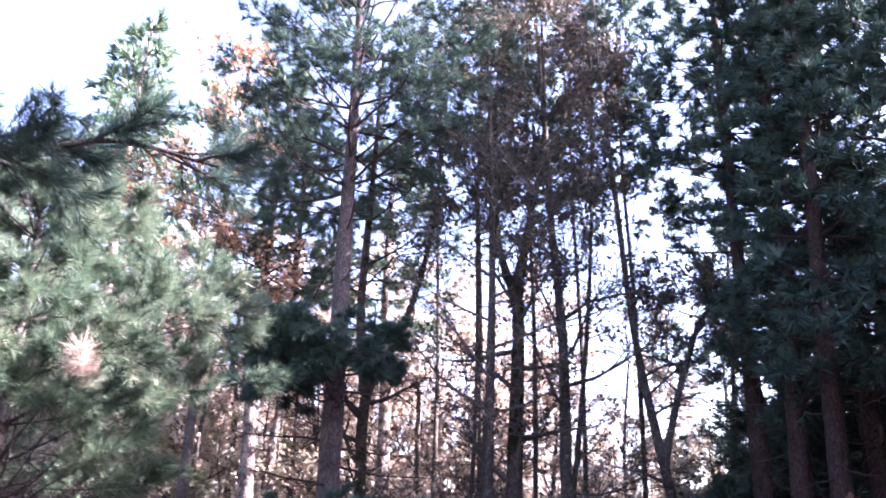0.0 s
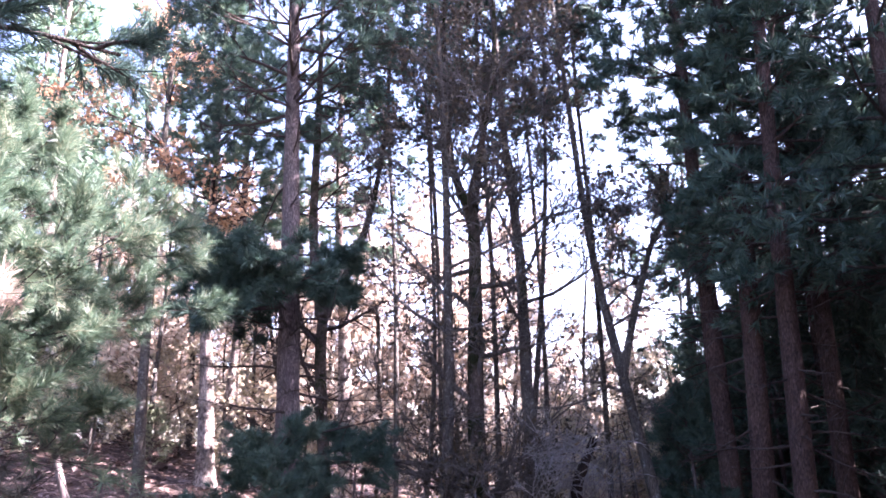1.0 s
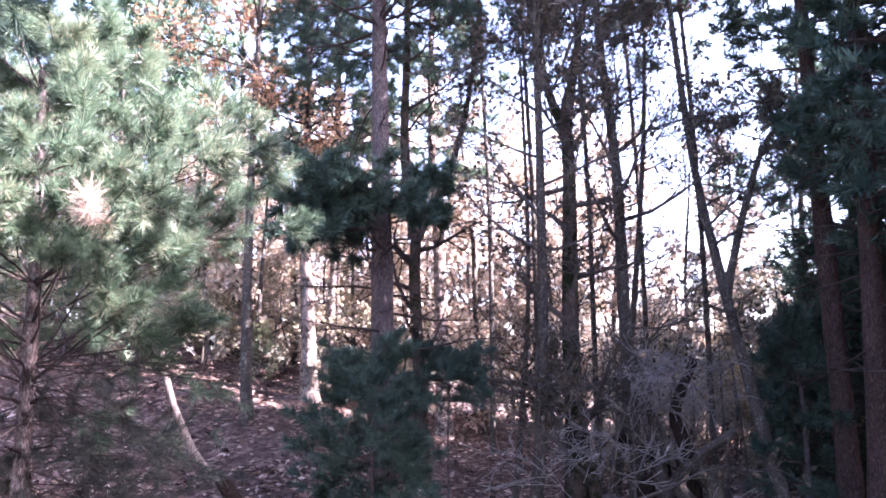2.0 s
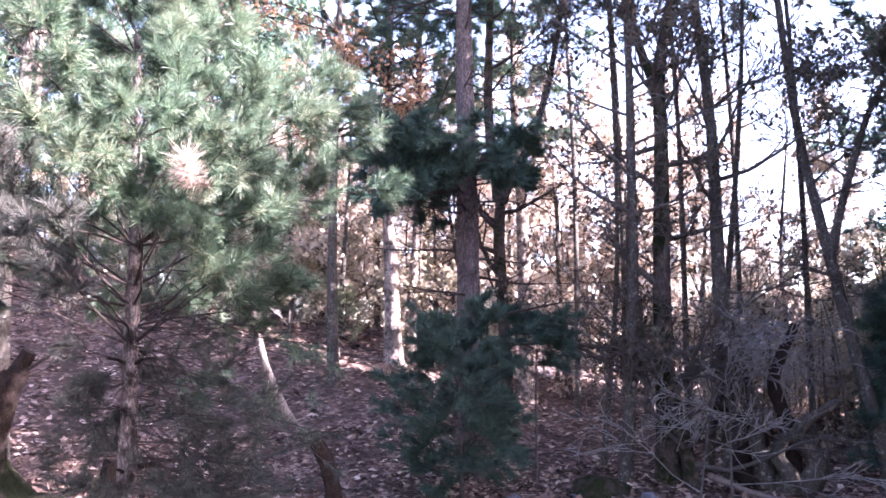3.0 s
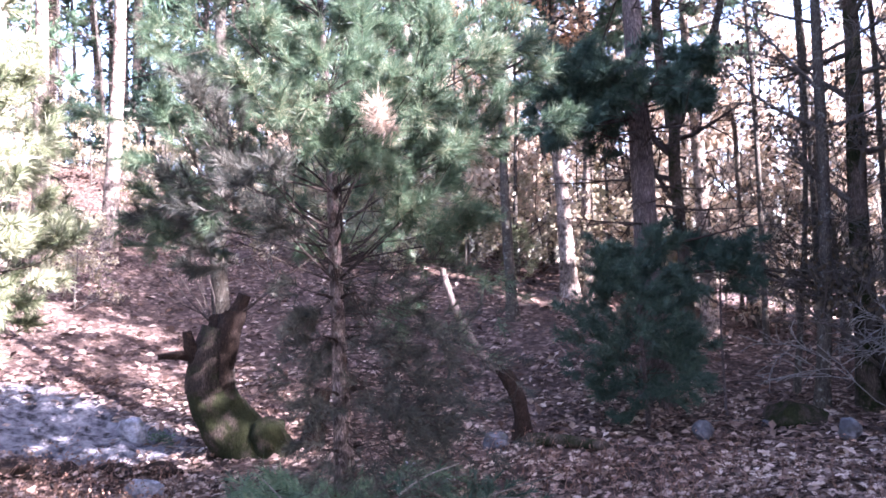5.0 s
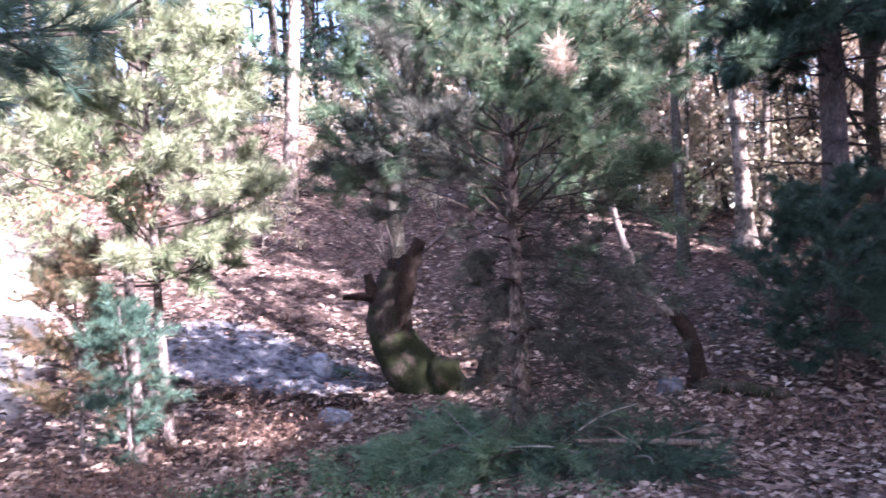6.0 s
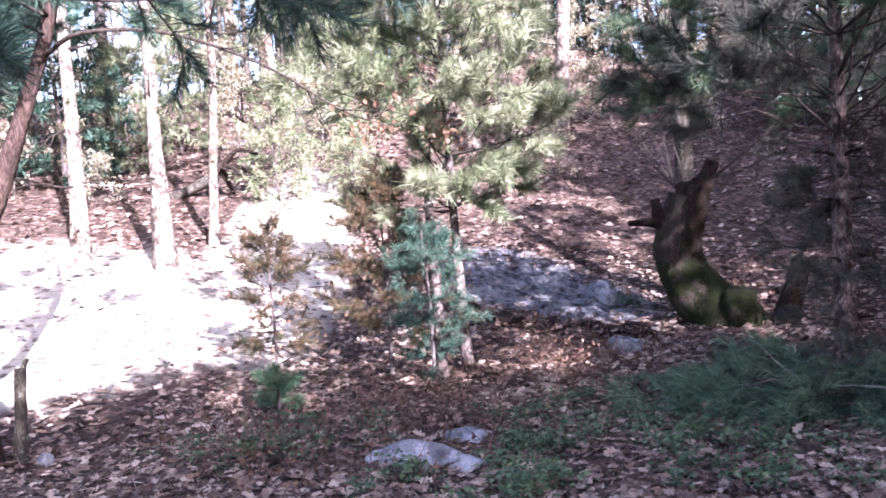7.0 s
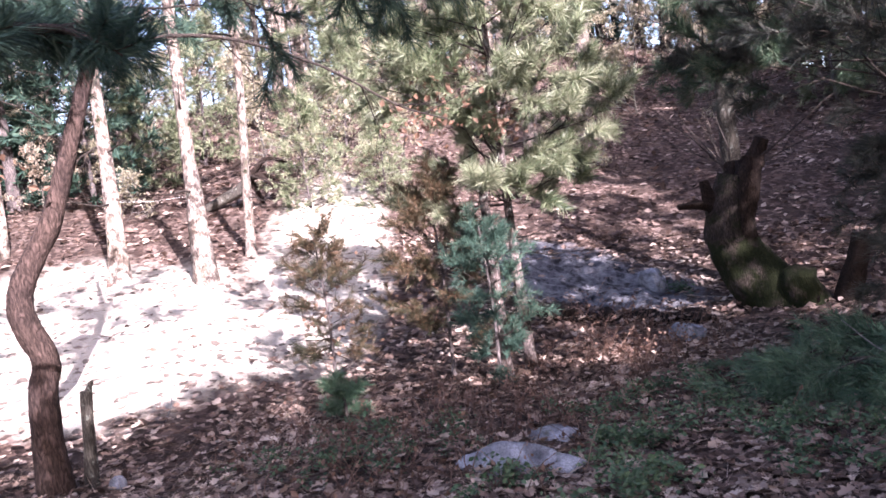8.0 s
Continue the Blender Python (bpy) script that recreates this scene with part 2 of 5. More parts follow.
def rock_mat(name, k=1.0):
    m, n, l, b = base_mat(name, 0.9, 0.25)
    geo = n.new("ShaderNodeNewGeometry")
    a = noise_node(n, l, 7, 8, geo.outputs["Position"], 0.65)
    r = ramp(n, [(0.3, (0.045, 0.045, 0.052)), (0.45, (0.11, 0.11, 0.125)), (0.56, (0.21, 0.212, 0.24)), (0.7, (0.33, 0.335, 0.37))])
    l.new(a.outputs[0], r.inputs[0])
    g = noise_node(n, l, 120, 3, geo.outputs["Position"])
    gr = ramp(n, [(0.35, (0.7 * k, 0.7 * k, 0.7 * k)), (0.65, (1.2 * k, 1.2 * k, 1.2 * k))])
    l.new(g.outputs[0], gr.inputs[0])
    col = mix_col(n, l, 1.0, r.outputs[0], gr.outputs[0], "MULTIPLY")
    mo = ramp(n, [(0.6, (0, 0, 0)), (0.68, (0.7, 0.7, 0.7))])
    l.new(noise_node(n, l, 5, 5, geo.outputs["Position"]).outputs[0], mo.inputs[0])
    col = mix_col(n, l, mo.outputs[0], col, (0.06, 0.065, 0.035))
    l.new(col, b.inputs["Base Color"])
    bp = n.new("ShaderNodeBump")
    bp.inputs["Strength"].default_value, bp.inputs["Distance"].default_value = 0.7, 0.03
    l.new(a.outputs[0], bp.inputs["Height"])
    l.new(bp.outputs[0], b.inputs["Normal"])
    return m


M_GROUND, M_ROCK, M_ROCK_DULL = ground_mat(), rock_mat("grey_granite", 1.3), rock_mat("dull_granite", 0.55)


# ---- mesh tools ----
class Geo:
    def __init__(self):
        self.v, self.f, self.n, self.slot, self.slots = [], [], 0, 0, []

    def add(self, verts, faces):
        self.v.append(np.asarray(verts, float).reshape(-1, 3))
        self.f.append(np.asarray(faces, np.int64) + self.n)
        self.n += len(self.v[-1])
        self.slots.append(np.full(len(self.f[-1]), self.slot))

    def mesh(self, name, smooth=True):
        v = np.concatenate(self.v)
        me = bpy.data.meshes.new(name)
        me.vertices.add(len(v))
        me.vertices.foreach_set("co", v.ravel())
        loops = np.concatenate([f.ravel() for f in self.f])
        sizes = np.concatenate([np.full(len(f), f.shape[1]) for f in self.f])
        me.loops.add(len(loops))
        me.loops.foreach_set("vertex_index", loops)
        me.polygons.add(len(sizes))
        me.polygons.foreach_set("loop_start", np.r_[0, np.cumsum(sizes)[:-1]])
        me.update(calc_edges=True)
        me.polygons.foreach_set("use_smooth", np.full(len(sizes), smooth))
        me.polygons.foreach_set("material_index", np.concatenate(self.slots).astype(np.int32))
        me.validate()
        return me


def part(name, geo, material, parent=None, label="", smooth=True):
    me = geo.mesh(name, smooth)
    for one in material if isinstance(material, tuple) else (material,):
        me.materials.append(one)
    ob = new(name, me)
    if parent is not None:
        ob.parent = parent
    return tagged(ob, label)


def thing(name, base, label, category, group="", kind=""):
    ob = new(name)
    ob.location = base
    return tagged(ob, label, category, group, kind)


def unit(v):
    v = np.asarray(v, float)
    return v / (np.linalg.norm(v, axis=-1, keepdims=True) + 1e-9)


def spline(pts, n):
    """Catmull-Rom through pts, n steps a span."""
    p = np.asarray(pts, float)
    p = np.vstack([2 * p[0] - p[1], p, 2 * p[-1] - p[-2]])
    out = []
    for i in range(1, len(p) - 2):
        for u in np.arange(n) / n:
            out.append(0.5 * (2 * p[i] + (p[i + 1] - p[i - 1]) * u + (2 * p[i - 1] - 5 * p[i] + 4 * p[i + 1] - p[i + 2]) * u * u + (3 * p[i] - p[i - 1] - 3 * p[i + 1] + p[i + 2]) * u ** 3))
    out.append(p[-2])
    return np.array(out)


def tube(g, pts, radii, sides=6, rough=0.0, rng=None, cap=True):
    pts, radii = np.asarray(pts, float), np.asarray(radii, float)
    k = len(pts)
    t = unit(np.gradient(pts, axis=0))
    ref = np.array([1.0, 0.13, 0.0]) if abs(t[0][2]) > 0.7 else np.array([0.0, 0.1, 1.0])
    a = unit(np.cross(t, ref))
    b = np.cross(t, a)
    ang = np.arange(sides) * 2 * np.pi / sides
    rad = radii[:, None] * np.ones(sides)
    if rough and rng is not None:
        wob = rng.normal(0, rough, (k, sides))
        wob = 0.5 * wob + 0.5 * np.roll(wob, 1, 0)
        rad = rad * (1 + wob + rng.normal(0, rough, sides))
    ring = pts[:, None] + rad[..., None] * (np.cos(ang)[None, :, None] * a[:, None] + np.sin(ang)[None, :, None] * b[:, None])
    i, j = np.meshgrid(np.arange(k - 1), np.arange(sides), indexing="ij")
    j2 = (j + 1) % sides
    g.add(ring, np.stack([i * sides + j, i * sides + j2, (i + 1) * sides + j2, (i + 1) * sides + j], -1).reshape(-1, 4))
    if cap and sides > 3 and radii[-1] > 0.008:
        top = ring[-1]
        c = top.mean(0) + t[-1] * radii[-1] * 0.15
        g.add(np.vstack([top, c]), [(q, (q + 1) % sides, sides) for q in range(sides)])


def needles(g, tufts, per, length, width, rng, spread=(0.35, 1.25), along=0.16):
    """Tufts of (place, axis, scale): thin needles along the last stretch of each shoot."""
    if not tufts:
        return
    p = np.array([t[0] for t in tufts])
    a = unit(np.array([t[1] for t in tufts]))
    s = np.array([t[2] for t in tufts])
    p, a, s = np.repeat(p, per, 0), np.repeat(a, per, 0), np.repeat(s, per)
    q = len(p)
    side = unit(np.cross(a, unit(rng.normal(size=(q, 3)))))
    phi = rng.uniform(*spread, q)
    d = unit(a * np.cos(phi)[:, None] + side * np.sin(phi)[:, None] + np.array([0, 0, 0.08]))
    root = p - a * (rng.uniform(0, 1, q) * along * s)[:, None]
    ln = length * s * rng.uniform(0.75, 1.1, q)
    w = unit(np.cross(d, rng.normal(size=(q, 3)))) * (width * s * 0.5)[:, None]
    v = np.stack([root - w, root + w, root + d * ln[:, None]], 1).reshape(-1, 3)
    g.add(v, np.arange(3 * q).reshape(-1, 3))


def leaves(g, places, size, rng, flat=0.0, droop=0.0):
    """Small folded leaves at places."""
    p = np.asarray(places, float)
    q = len(p)
    if not q:
        return
    d = unit(rng.normal(size=(q, 3)) * np.array([1, 1, 1 - flat]) + np.array([0, 0, -droop]))
    up = unit(rng.normal(size=(q, 3)) * (1 - flat) + np.array([0, 0, 1.0 * flat + 0.01]))
    w = unit(np.cross(d, up))
    n2 = np.cross(w, d)
    s = size * rng.uniform(0.6, 1.3, q)[:, None]
    v = np.stack([p, p + d * s * 0.55 + w * s * 0.34 + n2 * s * 0.12, p + d * s, p + d * s * 0.55 - w * s * 0.34 + n2 * s * 0.12], 1).reshape(-1, 3)
    k = np.arange(q)[:, None] * 4
    g.add(v, np.vstack([k + [0, 1, 2], k + [0, 2, 3]]))


LOBES = np.array([(0.07, 0.15), (0.29, 0.29), (0.17, 0.42), (0.38, 0.60), (0.19, 0.70), (0.24, 0.88)])


def oak_leaves(g, places, normals, size, rng):
    """Lobed, curled dead leaves lying on the ground."""
    p = np.asarray(places, float)
    q = len(p)
    up = unit(np.asarray(normals) + rng.normal(0, 0.24, (q, 3)))
    d = unit(np.cross(up, rng.normal(size=(q, 3))))
    w = np.cross(up, d)
    s = size * rng.uniform(0.55, 1.25, q)
    curl = rng.uniform(-0.15, 0.6, q)
    rib = np.array([(0, 0), (0, 0.3), (0, 0.62), (0, 1.0)])
    out = np.vstack([rib, LOBES, LOBES * [-1, 1]])
    x, y = out[:, 0], out[:, 1]
    h = curl[:, None] * (np.abs(x) * 1.3 + (y - 0.5) ** 2 * 0.9)[None] + rng.normal(0, 0.035, (q, len(x)))
    v = p[:, None] + s[:, None, None] * (x[None, :, None] * w[:, None] + (y - 0.5)[None, :, None] * d[:, None] + h[..., None] * up[:, None])
    half = lambda o: [(0, o, 1), (1, o, o + 2), (o, o + 1, o + 2), (1, o + 2, 2), (2, o + 2, o + 4), (o + 2, o + 3, o + 4), (2, o + 4, 3), (o + 4, o + 5, 3)]  # noqa: E731
    f = np.array(half(4) + half(10))
    k = len(out)
    g.add(v.reshape(-1, 3), (f[None] + (np.arange(q) * k)[:, None, None]).reshape(-1, 3))


def grow(g, tips, p, d, length, r, level, rng, kids=5, bend=0.12, lift=0.06, flat=0.0, angle=(0.6, 1.1), ratio=0.55, first=0.3, sides=4, minr=0.002):
    """A branch with side branches; the ends of the last ones go into tips as (place, axis, scale)."""
    k = 4 if level else 2
    d = unit(d)
    pts, dirs = [np.asarray(p, float)], [d]
    for _ in range(k):
        d = unit(d + rng.normal(0, bend, 3) + np.array([0, 0, lift]))
        pts.append(pts[-1] + d * length / k)
        dirs.append(d)
    rad = np.maximum(r * (1 - 0.8 * np.linspace(0, 1, k + 1)), minr)
    tube(g, pts, rad, sides if level else 3, cap=False)
    if level == 0:
        tips.append((pts[-1], dirs[-1], 1.0))
        return
    for i in range(kids):
        u = first + (1 - first) * (i + rng.uniform(0.2, 0.9)) / kids
        q = min(int(u * k), k - 1)
        at = pts[q] + (pts[q + 1] - pts[q]) * (u * k - q)
        side = unit(np.cross(dirs[q], rng.normal(size=3)))
        if flat:
            h = unit(np.cross(dirs[q], [0, 0, 1])) * (1 if i % 2 else -1)
            side = unit(side * (1 - flat) + h * flat)
        a = rng.uniform(*angle)
        nd = dirs[q] * math.cos(a) + side * math.sin(a)
        grow(g, tips, at, nd, length * ratio * rng.uniform(0.7, 1.15) * (1.15 - 0.5 * u), max(rad[q] * 0.6, minr), level - 1, rng, kids, bend, lift, flat, angle, ratio, first, max(sides - 1, 3), minr)
    tips.append((pts[-1], dirs[-1], 1.0))


def trunk_of(g, pts, r0, r1, rng, sides=12, flare=0.35, steps=6, rough=0.05):
    s = spline(pts, steps)
    u = np.linspace(0, 1, len(s))
    h = np.linalg.norm(s - s[0], axis=1)
    rad = (r0 + (r1 - r0) * u) * (1 + flare * np.exp(-h / (1.8 * r0 + 0.05)))
    tube(g, s, rad, sides, rough, rng)
    return s


# ---- ground ----
TH = [-180, -90, -5, 5, 15, 30, 45, 60, 75, 90, 110, 180]
SLOPE = [0, .02, .03, .12, .25, .30, .36, .34, .27, .25, .12, 0]
FOOT = [11, 11, 11, 11, 10.2, 10.7, 11.0, 9.5, 8, 8, 9, 11]
CREST = [20, 20, 20, 20, 20, 23, 30, 30, 28, 26, 24, 20]


def lie(x, y):
    """The height of the ground: level round the camera, a shallow dip, then a hillside that rises to the left."""
    x, y = np.asarray(x, float), np.asarray(y, float)
    r, th = np.hypot(x, y), np.degrees(np.arctan2(-x, y))
    rise = lambda v: 0.7 * np.logaddexp(0, v / 0.7)  # noqa: E731
    up = np.interp(th, TH, SLOPE) * (rise(r - np.interp(th, TH, FOOT)) - rise(r - np.interp(th, TH, CREST)))
    z = up - 0.30 / (1 + np.exp(-(r - 5.5) / 0.9))
    return z + 0.035 * np.sin(1.3 * x + 0.7) * np.sin(1.1 * y) + 0.02 * np.sin(3.1 * x + 1.7 * y) * np.cos(2.3 * y - x)


def on(x, y, dz=0.0):
    return np.array([x, y, float(lie(x, y)) + dz])


def axis_steps(lo, hi, far):
    near = np.arange(lo, hi, 0.14)
    out = [hi]
    while out[-1] < far:
        out.append(out[-1] + 0.2 + 0.22 * (out[-1] - hi))
    inn = [lo]
    while inn[-1] > -far:
        inn.append(inn[-1] - 0.2 - 0.22 * (lo - inn[-1]))
    return np.array(inn[::-1][:-1] + list(near) + out)


def build_ground():
    xs, ys = axis_steps(-16, 6, 600), axis_steps(-1, 18, 600)
    X, Y = np.meshgrid(xs, ys, indexing="ij")
    rng = np.random.default_rng(3)
    near = np.exp(-(np.maximum(np.hypot(X + 4, Y - 7) - 14, 0) / 6) ** 2)
    clay = np.clip(1.3 - ((X + 8.4) / 1.7) ** 2 - ((Y - 7.3) / 1.15) ** 2, 0, 1)
    lumps = np.abs(np.sin(5.1 * X + 2.0 * np.sin(3.3 * Y)) * np.sin(4.7 * Y + 1.7 * np.sin(4.1 * X))) + 0.5 * np.abs(np.sin(11 * X + 3 * Y) * np.sin(9 * Y - 4 * X))
    Z = lie(X, Y) + rng.normal(0, 0.012, X.shape) * near + clay * (0.09 * lumps - 0.04 + rng.normal(0, 0.012, X.shape))
    a, b = X.shape
    i, j = np.meshgrid(np.arange(a - 1), np.arange(b - 1), indexing="ij")
    q = i * b + j
    g = Geo()
    g.add(np.stack([X, Y, Z], -1), np.stack([q, q + b, q + b + 1, q + 1], -1).reshape(-1, 4))
    ob = part("ground", g, M_GROUND)
    tagged(ob, "leaf-strewn forest floor rising to a hillside with a bare sandy path", "ground", kind="structure")


build_ground()


# ---- trees ----
def pine(name, trunk_pts, r0, r1, label, seed, crown=(0.45, 1.0), limb=1.6, whorl=0.5, per_whorl=4, level=2, kids=4, tuft=(40, 0.13, 0.006), mat=None, bark=None, lift=0.03, dead=10, dead_len=0.9, taper=0.75, group="", rise=0.15, sides=12, tuft_scale=1.0, low=0.55, far=False, dense=()):
    """A pine: trunk, limbs in whorls with needle tufts, bare dead twigs below the crown. far: limbs and needles in one crown."""
    rng = np.random.default_rng(seed)
    base = np.array(trunk_pts[0], float)
    t = thing(name, base, label, "tree", group)
    pts = np.array(trunk_pts, float) - base
    g = Geo()
    s = trunk_of(g, pts, r0, r1, rng, sides)
    part("trunk", g, bark or M_BARK, t)
    top = s[-1][2]

    def on_trunk(z):
        i = int(np.clip(np.searchsorted(s[:, 2], z), 1, len(s) - 1))
        u = (z - s[i - 1][2]) / (s[i][2] - s[i - 1][2] + 1e-6)
        return s[i - 1] + (s[i] - s[i - 1]) * np.clip(u, 0, 1), r0 + (r1 - r0) * z / top

    for z0, z1, n, a0, a1, ln in dense:
        for i in range(n):
            p, r = on_trunk(rng.uniform(z0, z1))
            a = rng.uniform(a0, a1)
            up = rng.uniform(-0.08, 0.12)
            g, tips = Geo(), []
            grow(g, tips, p, (math.cos(a), math.sin(a), up), ln * rng.uniform(0.6, 1.2), 0.02, 2, rng, 6, 0.14, -0.01, 0.6, (0.5, 1.0), 0.42, 0.42)
            lb = part("limb", g, M_TWIG_DARK, t)
            g = Geo()
            needles(g, [(q, e, rng.uniform(0.85, 1.2)) for q, e, _ in tips], int(tuft[0] * 1.3), tuft[1], tuft[2], rng)
            part("needles", g, mat or M_NEEDLE, lb, smooth=False)
    whole = Geo()
    z = crown[0] * top
    while z < crown[1] * top - 0.05:
        u = (z / top - crown[0]) / (crown[1] - crown[0])
        size = limb * (1 - taper * u) * (low + (1 - low) * min(1, u / 0.3 + 0.2))
        turn = rng.uniform(0, 6.28)
        for i in range(per_whorl):
            a = turn + i * 6.283 / per_whorl + rng.uniform(-0.4, 0.4)
            p, r = on_trunk(min(z + rng.uniform(-0.08, 0.08), top))
            d = (math.cos(a), math.sin(a), rise + 0.7 * u + rng.uniform(-0.1, 0.15))
            g, tips = (whole, []) if far else (Geo(), [])
            g.slot = 0
            grow(g, tips, p, d, size * rng.uniform(0.7, 1.2), max(min(0.012, r0 * 0.2), r * 0.32), level, rng, kids, 0.13, lift, 0.55, (0.5, 1.0), 0.5, 0.3, 3 if far else 4)
            lb = None if far else part("limb", g, M_TWIG_DARK, t)
            if not far:
                g = Geo()
            g.slot = 1 if far else 0
            needles(g, [(q, e, tuft_scale * rng.uniform(0.75, 1.2)) for q, e, _ in tips], tuft[0], tuft[1], tuft[2], rng)
            if not far:
                part("needles", g, mat or M_NEEDLE, lb, smooth=False)
        z += whorl * rng.uniform(0.8, 1.2)
    for i in range(dead):
        p, r = on_trunk(rng.uniform(0.12, crown[0] + 0.1) * top)
        a = rng.uniform(0, 6.28)
        g = whole if far else Geo()
        g.slot = 0
        grow(g, [], p, (math.cos(a), math.sin(a), rng.uniform(-0.25, 0.2)), dead_len * rng.uniform(0.4, 1.2), max(0.008, r * 0.14), 1, rng, 4, 0.16, -0.01, 0.3, (0.5, 1.0), 0.5, 0.3, 3 if far else 4)
        if not far:
            part("dead_twig", g, M_TWIG_DARK, t, "bare dead twig")
    if far:
        part("crown", whole, (M_TWIG_DARK, mat or M_NEEDLE), t, smooth=False)
    return t


def broadleaf(name, stems, label, seed, bark=None, limb=1.5, level=3, kids=6, count=14, start=0.35, leaf=None, keep=0.4, leaf_size=0.07, twig=None, group="", lift=0.05, per_tip=3, category="tree", sides=10, far=False, leaf_from=0.0):
    """A nearly bare tree: one or more stems of (points, r0, r1), branches, some hanging dead leaves."""
    rng = np.random.default_rng(seed)
    base = np.array(stems[0][0][0], float)
    t = thing(name, base, label, category, group)
    whole, withered = Geo(), Geo()
    for pts, r0, r1 in stems:
        g = Geo()
        s = trunk_of(g, np.array(pts, float) - base, r0, r1, rng, sides)
        part("trunk", g, bark or M_BARK_OAK, t)
        for i in range(count):
            u = start + (1 - start) * (i + rng.uniform(0, 1)) / count
            q = min(int(u * (len(s) - 1)), len(s) - 2)
            a = rng.uniform(0, 6.28)
            r = (r0 + (r1 - r0) * u) * 0.45
            g, tips = (whole if far else Geo()), []
            g.slot = 0
            grow(g, tips, s[q], (math.cos(a), math.sin(a), rng.uniform(0.1, 0.9)), limb * rng.uniform(0.5, 1.2) * (1.15 - 0.6 * u), max(r, 0.008), level - 1, rng, kids, 0.17, lift, 0.0, (0.4, 0.95), 0.58, 0.25, 3 if far else 4, 0.008 if far else 0.006)
            if not far:
                part("branch", g, twig or M_TWIG_DARK, t)
            if leaf is not None:
                to = whole if far else withered
                to.slot = 1 if far else 0
                leaves(to, [np.array(p) + rng.normal(0, 0.09, 3) for p, _, _ in tips if rng.random() < (keep if u >= leaf_from else 0.1) for _ in range(per_tip)], leaf_size, rng, droop=0.4)
    if far:
        part("crown", whole, (twig or M_TWIG_DARK, leaf or M_OCHRE), t, smooth=False)
    elif leaf is not None and withered.v:
        tagged(part("foliage", withered, leaf, t, "withered leaves still hanging", smooth=False), kind="stuff")
    return t


# ---- the middle of the wood: the tall pines and oaks ----
pine("pine_tree", [on(-1.86, 11.6, -0.05), (-1.88, 11.55, 1.8), (-1.89, 11.5, 4.3), (-1.88, 11.35, 6.5), (-1.85, 11.1, 8.4), (-1.9, 11.05, 11.6)], 0.20, 0.05,
     "tall grey-barked pine with a needle bough low on the trunk", 11, dense=((4.05, 4.75, 24, 2.1, 4.9, 1.35), (4.1, 4.6, 8, -1.2, 0.5, 0.85)), crown=(0.60, 1.0), limb=2.6, whorl=0.42, per_whorl=5, level=2, kids=6, tuft=(44, 0.17, 0.013), mat=M_NEEDLE_DARK, dead=44, dead_len=1.9, taper=0.5, low=0.7)
broadleaf("oak_tree", [([on(-1.57, 13.4, -0.05), (-1.62, 13.45, 1.8), (-1.69, 13.46, 3.2), (-1.66, 13.46, 4.17)], 0.115, 0.10),
                       ([(-1.66, 13.46, 4.1), (-1.04, 13.5, 5.34), (-0.6, 13.4, 7.2), (-0.4, 13.4, 10)], 0.09, 0.012),
                       ([(-1.66, 13.46, 4.1), (-1.85, 13.5, 5.6), (-1.8, 13.6, 8.2), (-1.75, 13.6, 11)], 0.11, 0.03)],
          "mossy oak with a forked stem and a few brown leaves", 13, bark=M_MOSSY, limb=1.8, count=7, leaf=M_OCHRE, keep=0.15)
pine("pine_tree", [on(-1.68, 17.5, -0.05), (-1.73, 17.5, 4.9), (-1.85, 17.4, 7.1), (-1.8, 17.3, 11.0)], 0.17, 0.04,
     "straight pine trunk further back in sunlit-coloured bark", 14, crown=(0.55, 1.0), limb=2.0, tuft=(40, 0.19, 0.018), mat=M_NEEDLE, bark=M_BARK_SUNLIT)
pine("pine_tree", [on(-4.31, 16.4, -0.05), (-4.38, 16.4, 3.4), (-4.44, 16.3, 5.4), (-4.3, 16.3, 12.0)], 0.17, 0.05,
     "sunlit pale pine trunk on the slope", 15, crown=(0.5, 1.0), limb=2.2, tuft=(40, 0.19, 0.018), mat=M_NEEDLE, bark=M_BARK_SUNLIT, group="pale pines on the slope")
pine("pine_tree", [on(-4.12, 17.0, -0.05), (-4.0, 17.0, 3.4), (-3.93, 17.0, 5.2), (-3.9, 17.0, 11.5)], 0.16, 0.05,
     "sunlit pale pine trunk on the slope", 16, crown=(0.5, 1.0), limb=2.0, tuft=(40, 0.19, 0.018), mat=M_NEEDLE, bark=M_BARK_SUNLIT, group="pale pines on the slope")
pine("young_pine", [on(-1.75, 10.25, -0.03), (-1.78, 10.2, 0.9), (-1.86, 10.2, 2.0)], 0.035, 0.01,
     "small dark green pine in front of a tall pine", 17, crown=(0.14, 1.0), limb=1.1, whorl=0.22, per_whorl=6, level=2, kids=4, tuft=(50, 0.13, 0.008), mat=M_NEEDLE_DARK, dead=3, dead_len=0.3, taper=0.55, sides=7)
pine("young_pine", [on(-0.95, 11.4, -0.03), (-0.95, 11.4, 1.0), (-0.9, 11.45, 2.05)], 0.022, 0.008,
     "thin young pine with a flat green top", 18, crown=(0.72, 1.0), limb=0.7, whorl=0.16, per_whorl=5, level=2, kids=3, tuft=(60, 0.13, 0.008), mat=M_NEEDLE_DARK, dead=3, dead_len=0.3, taper=0.4, sides=7)

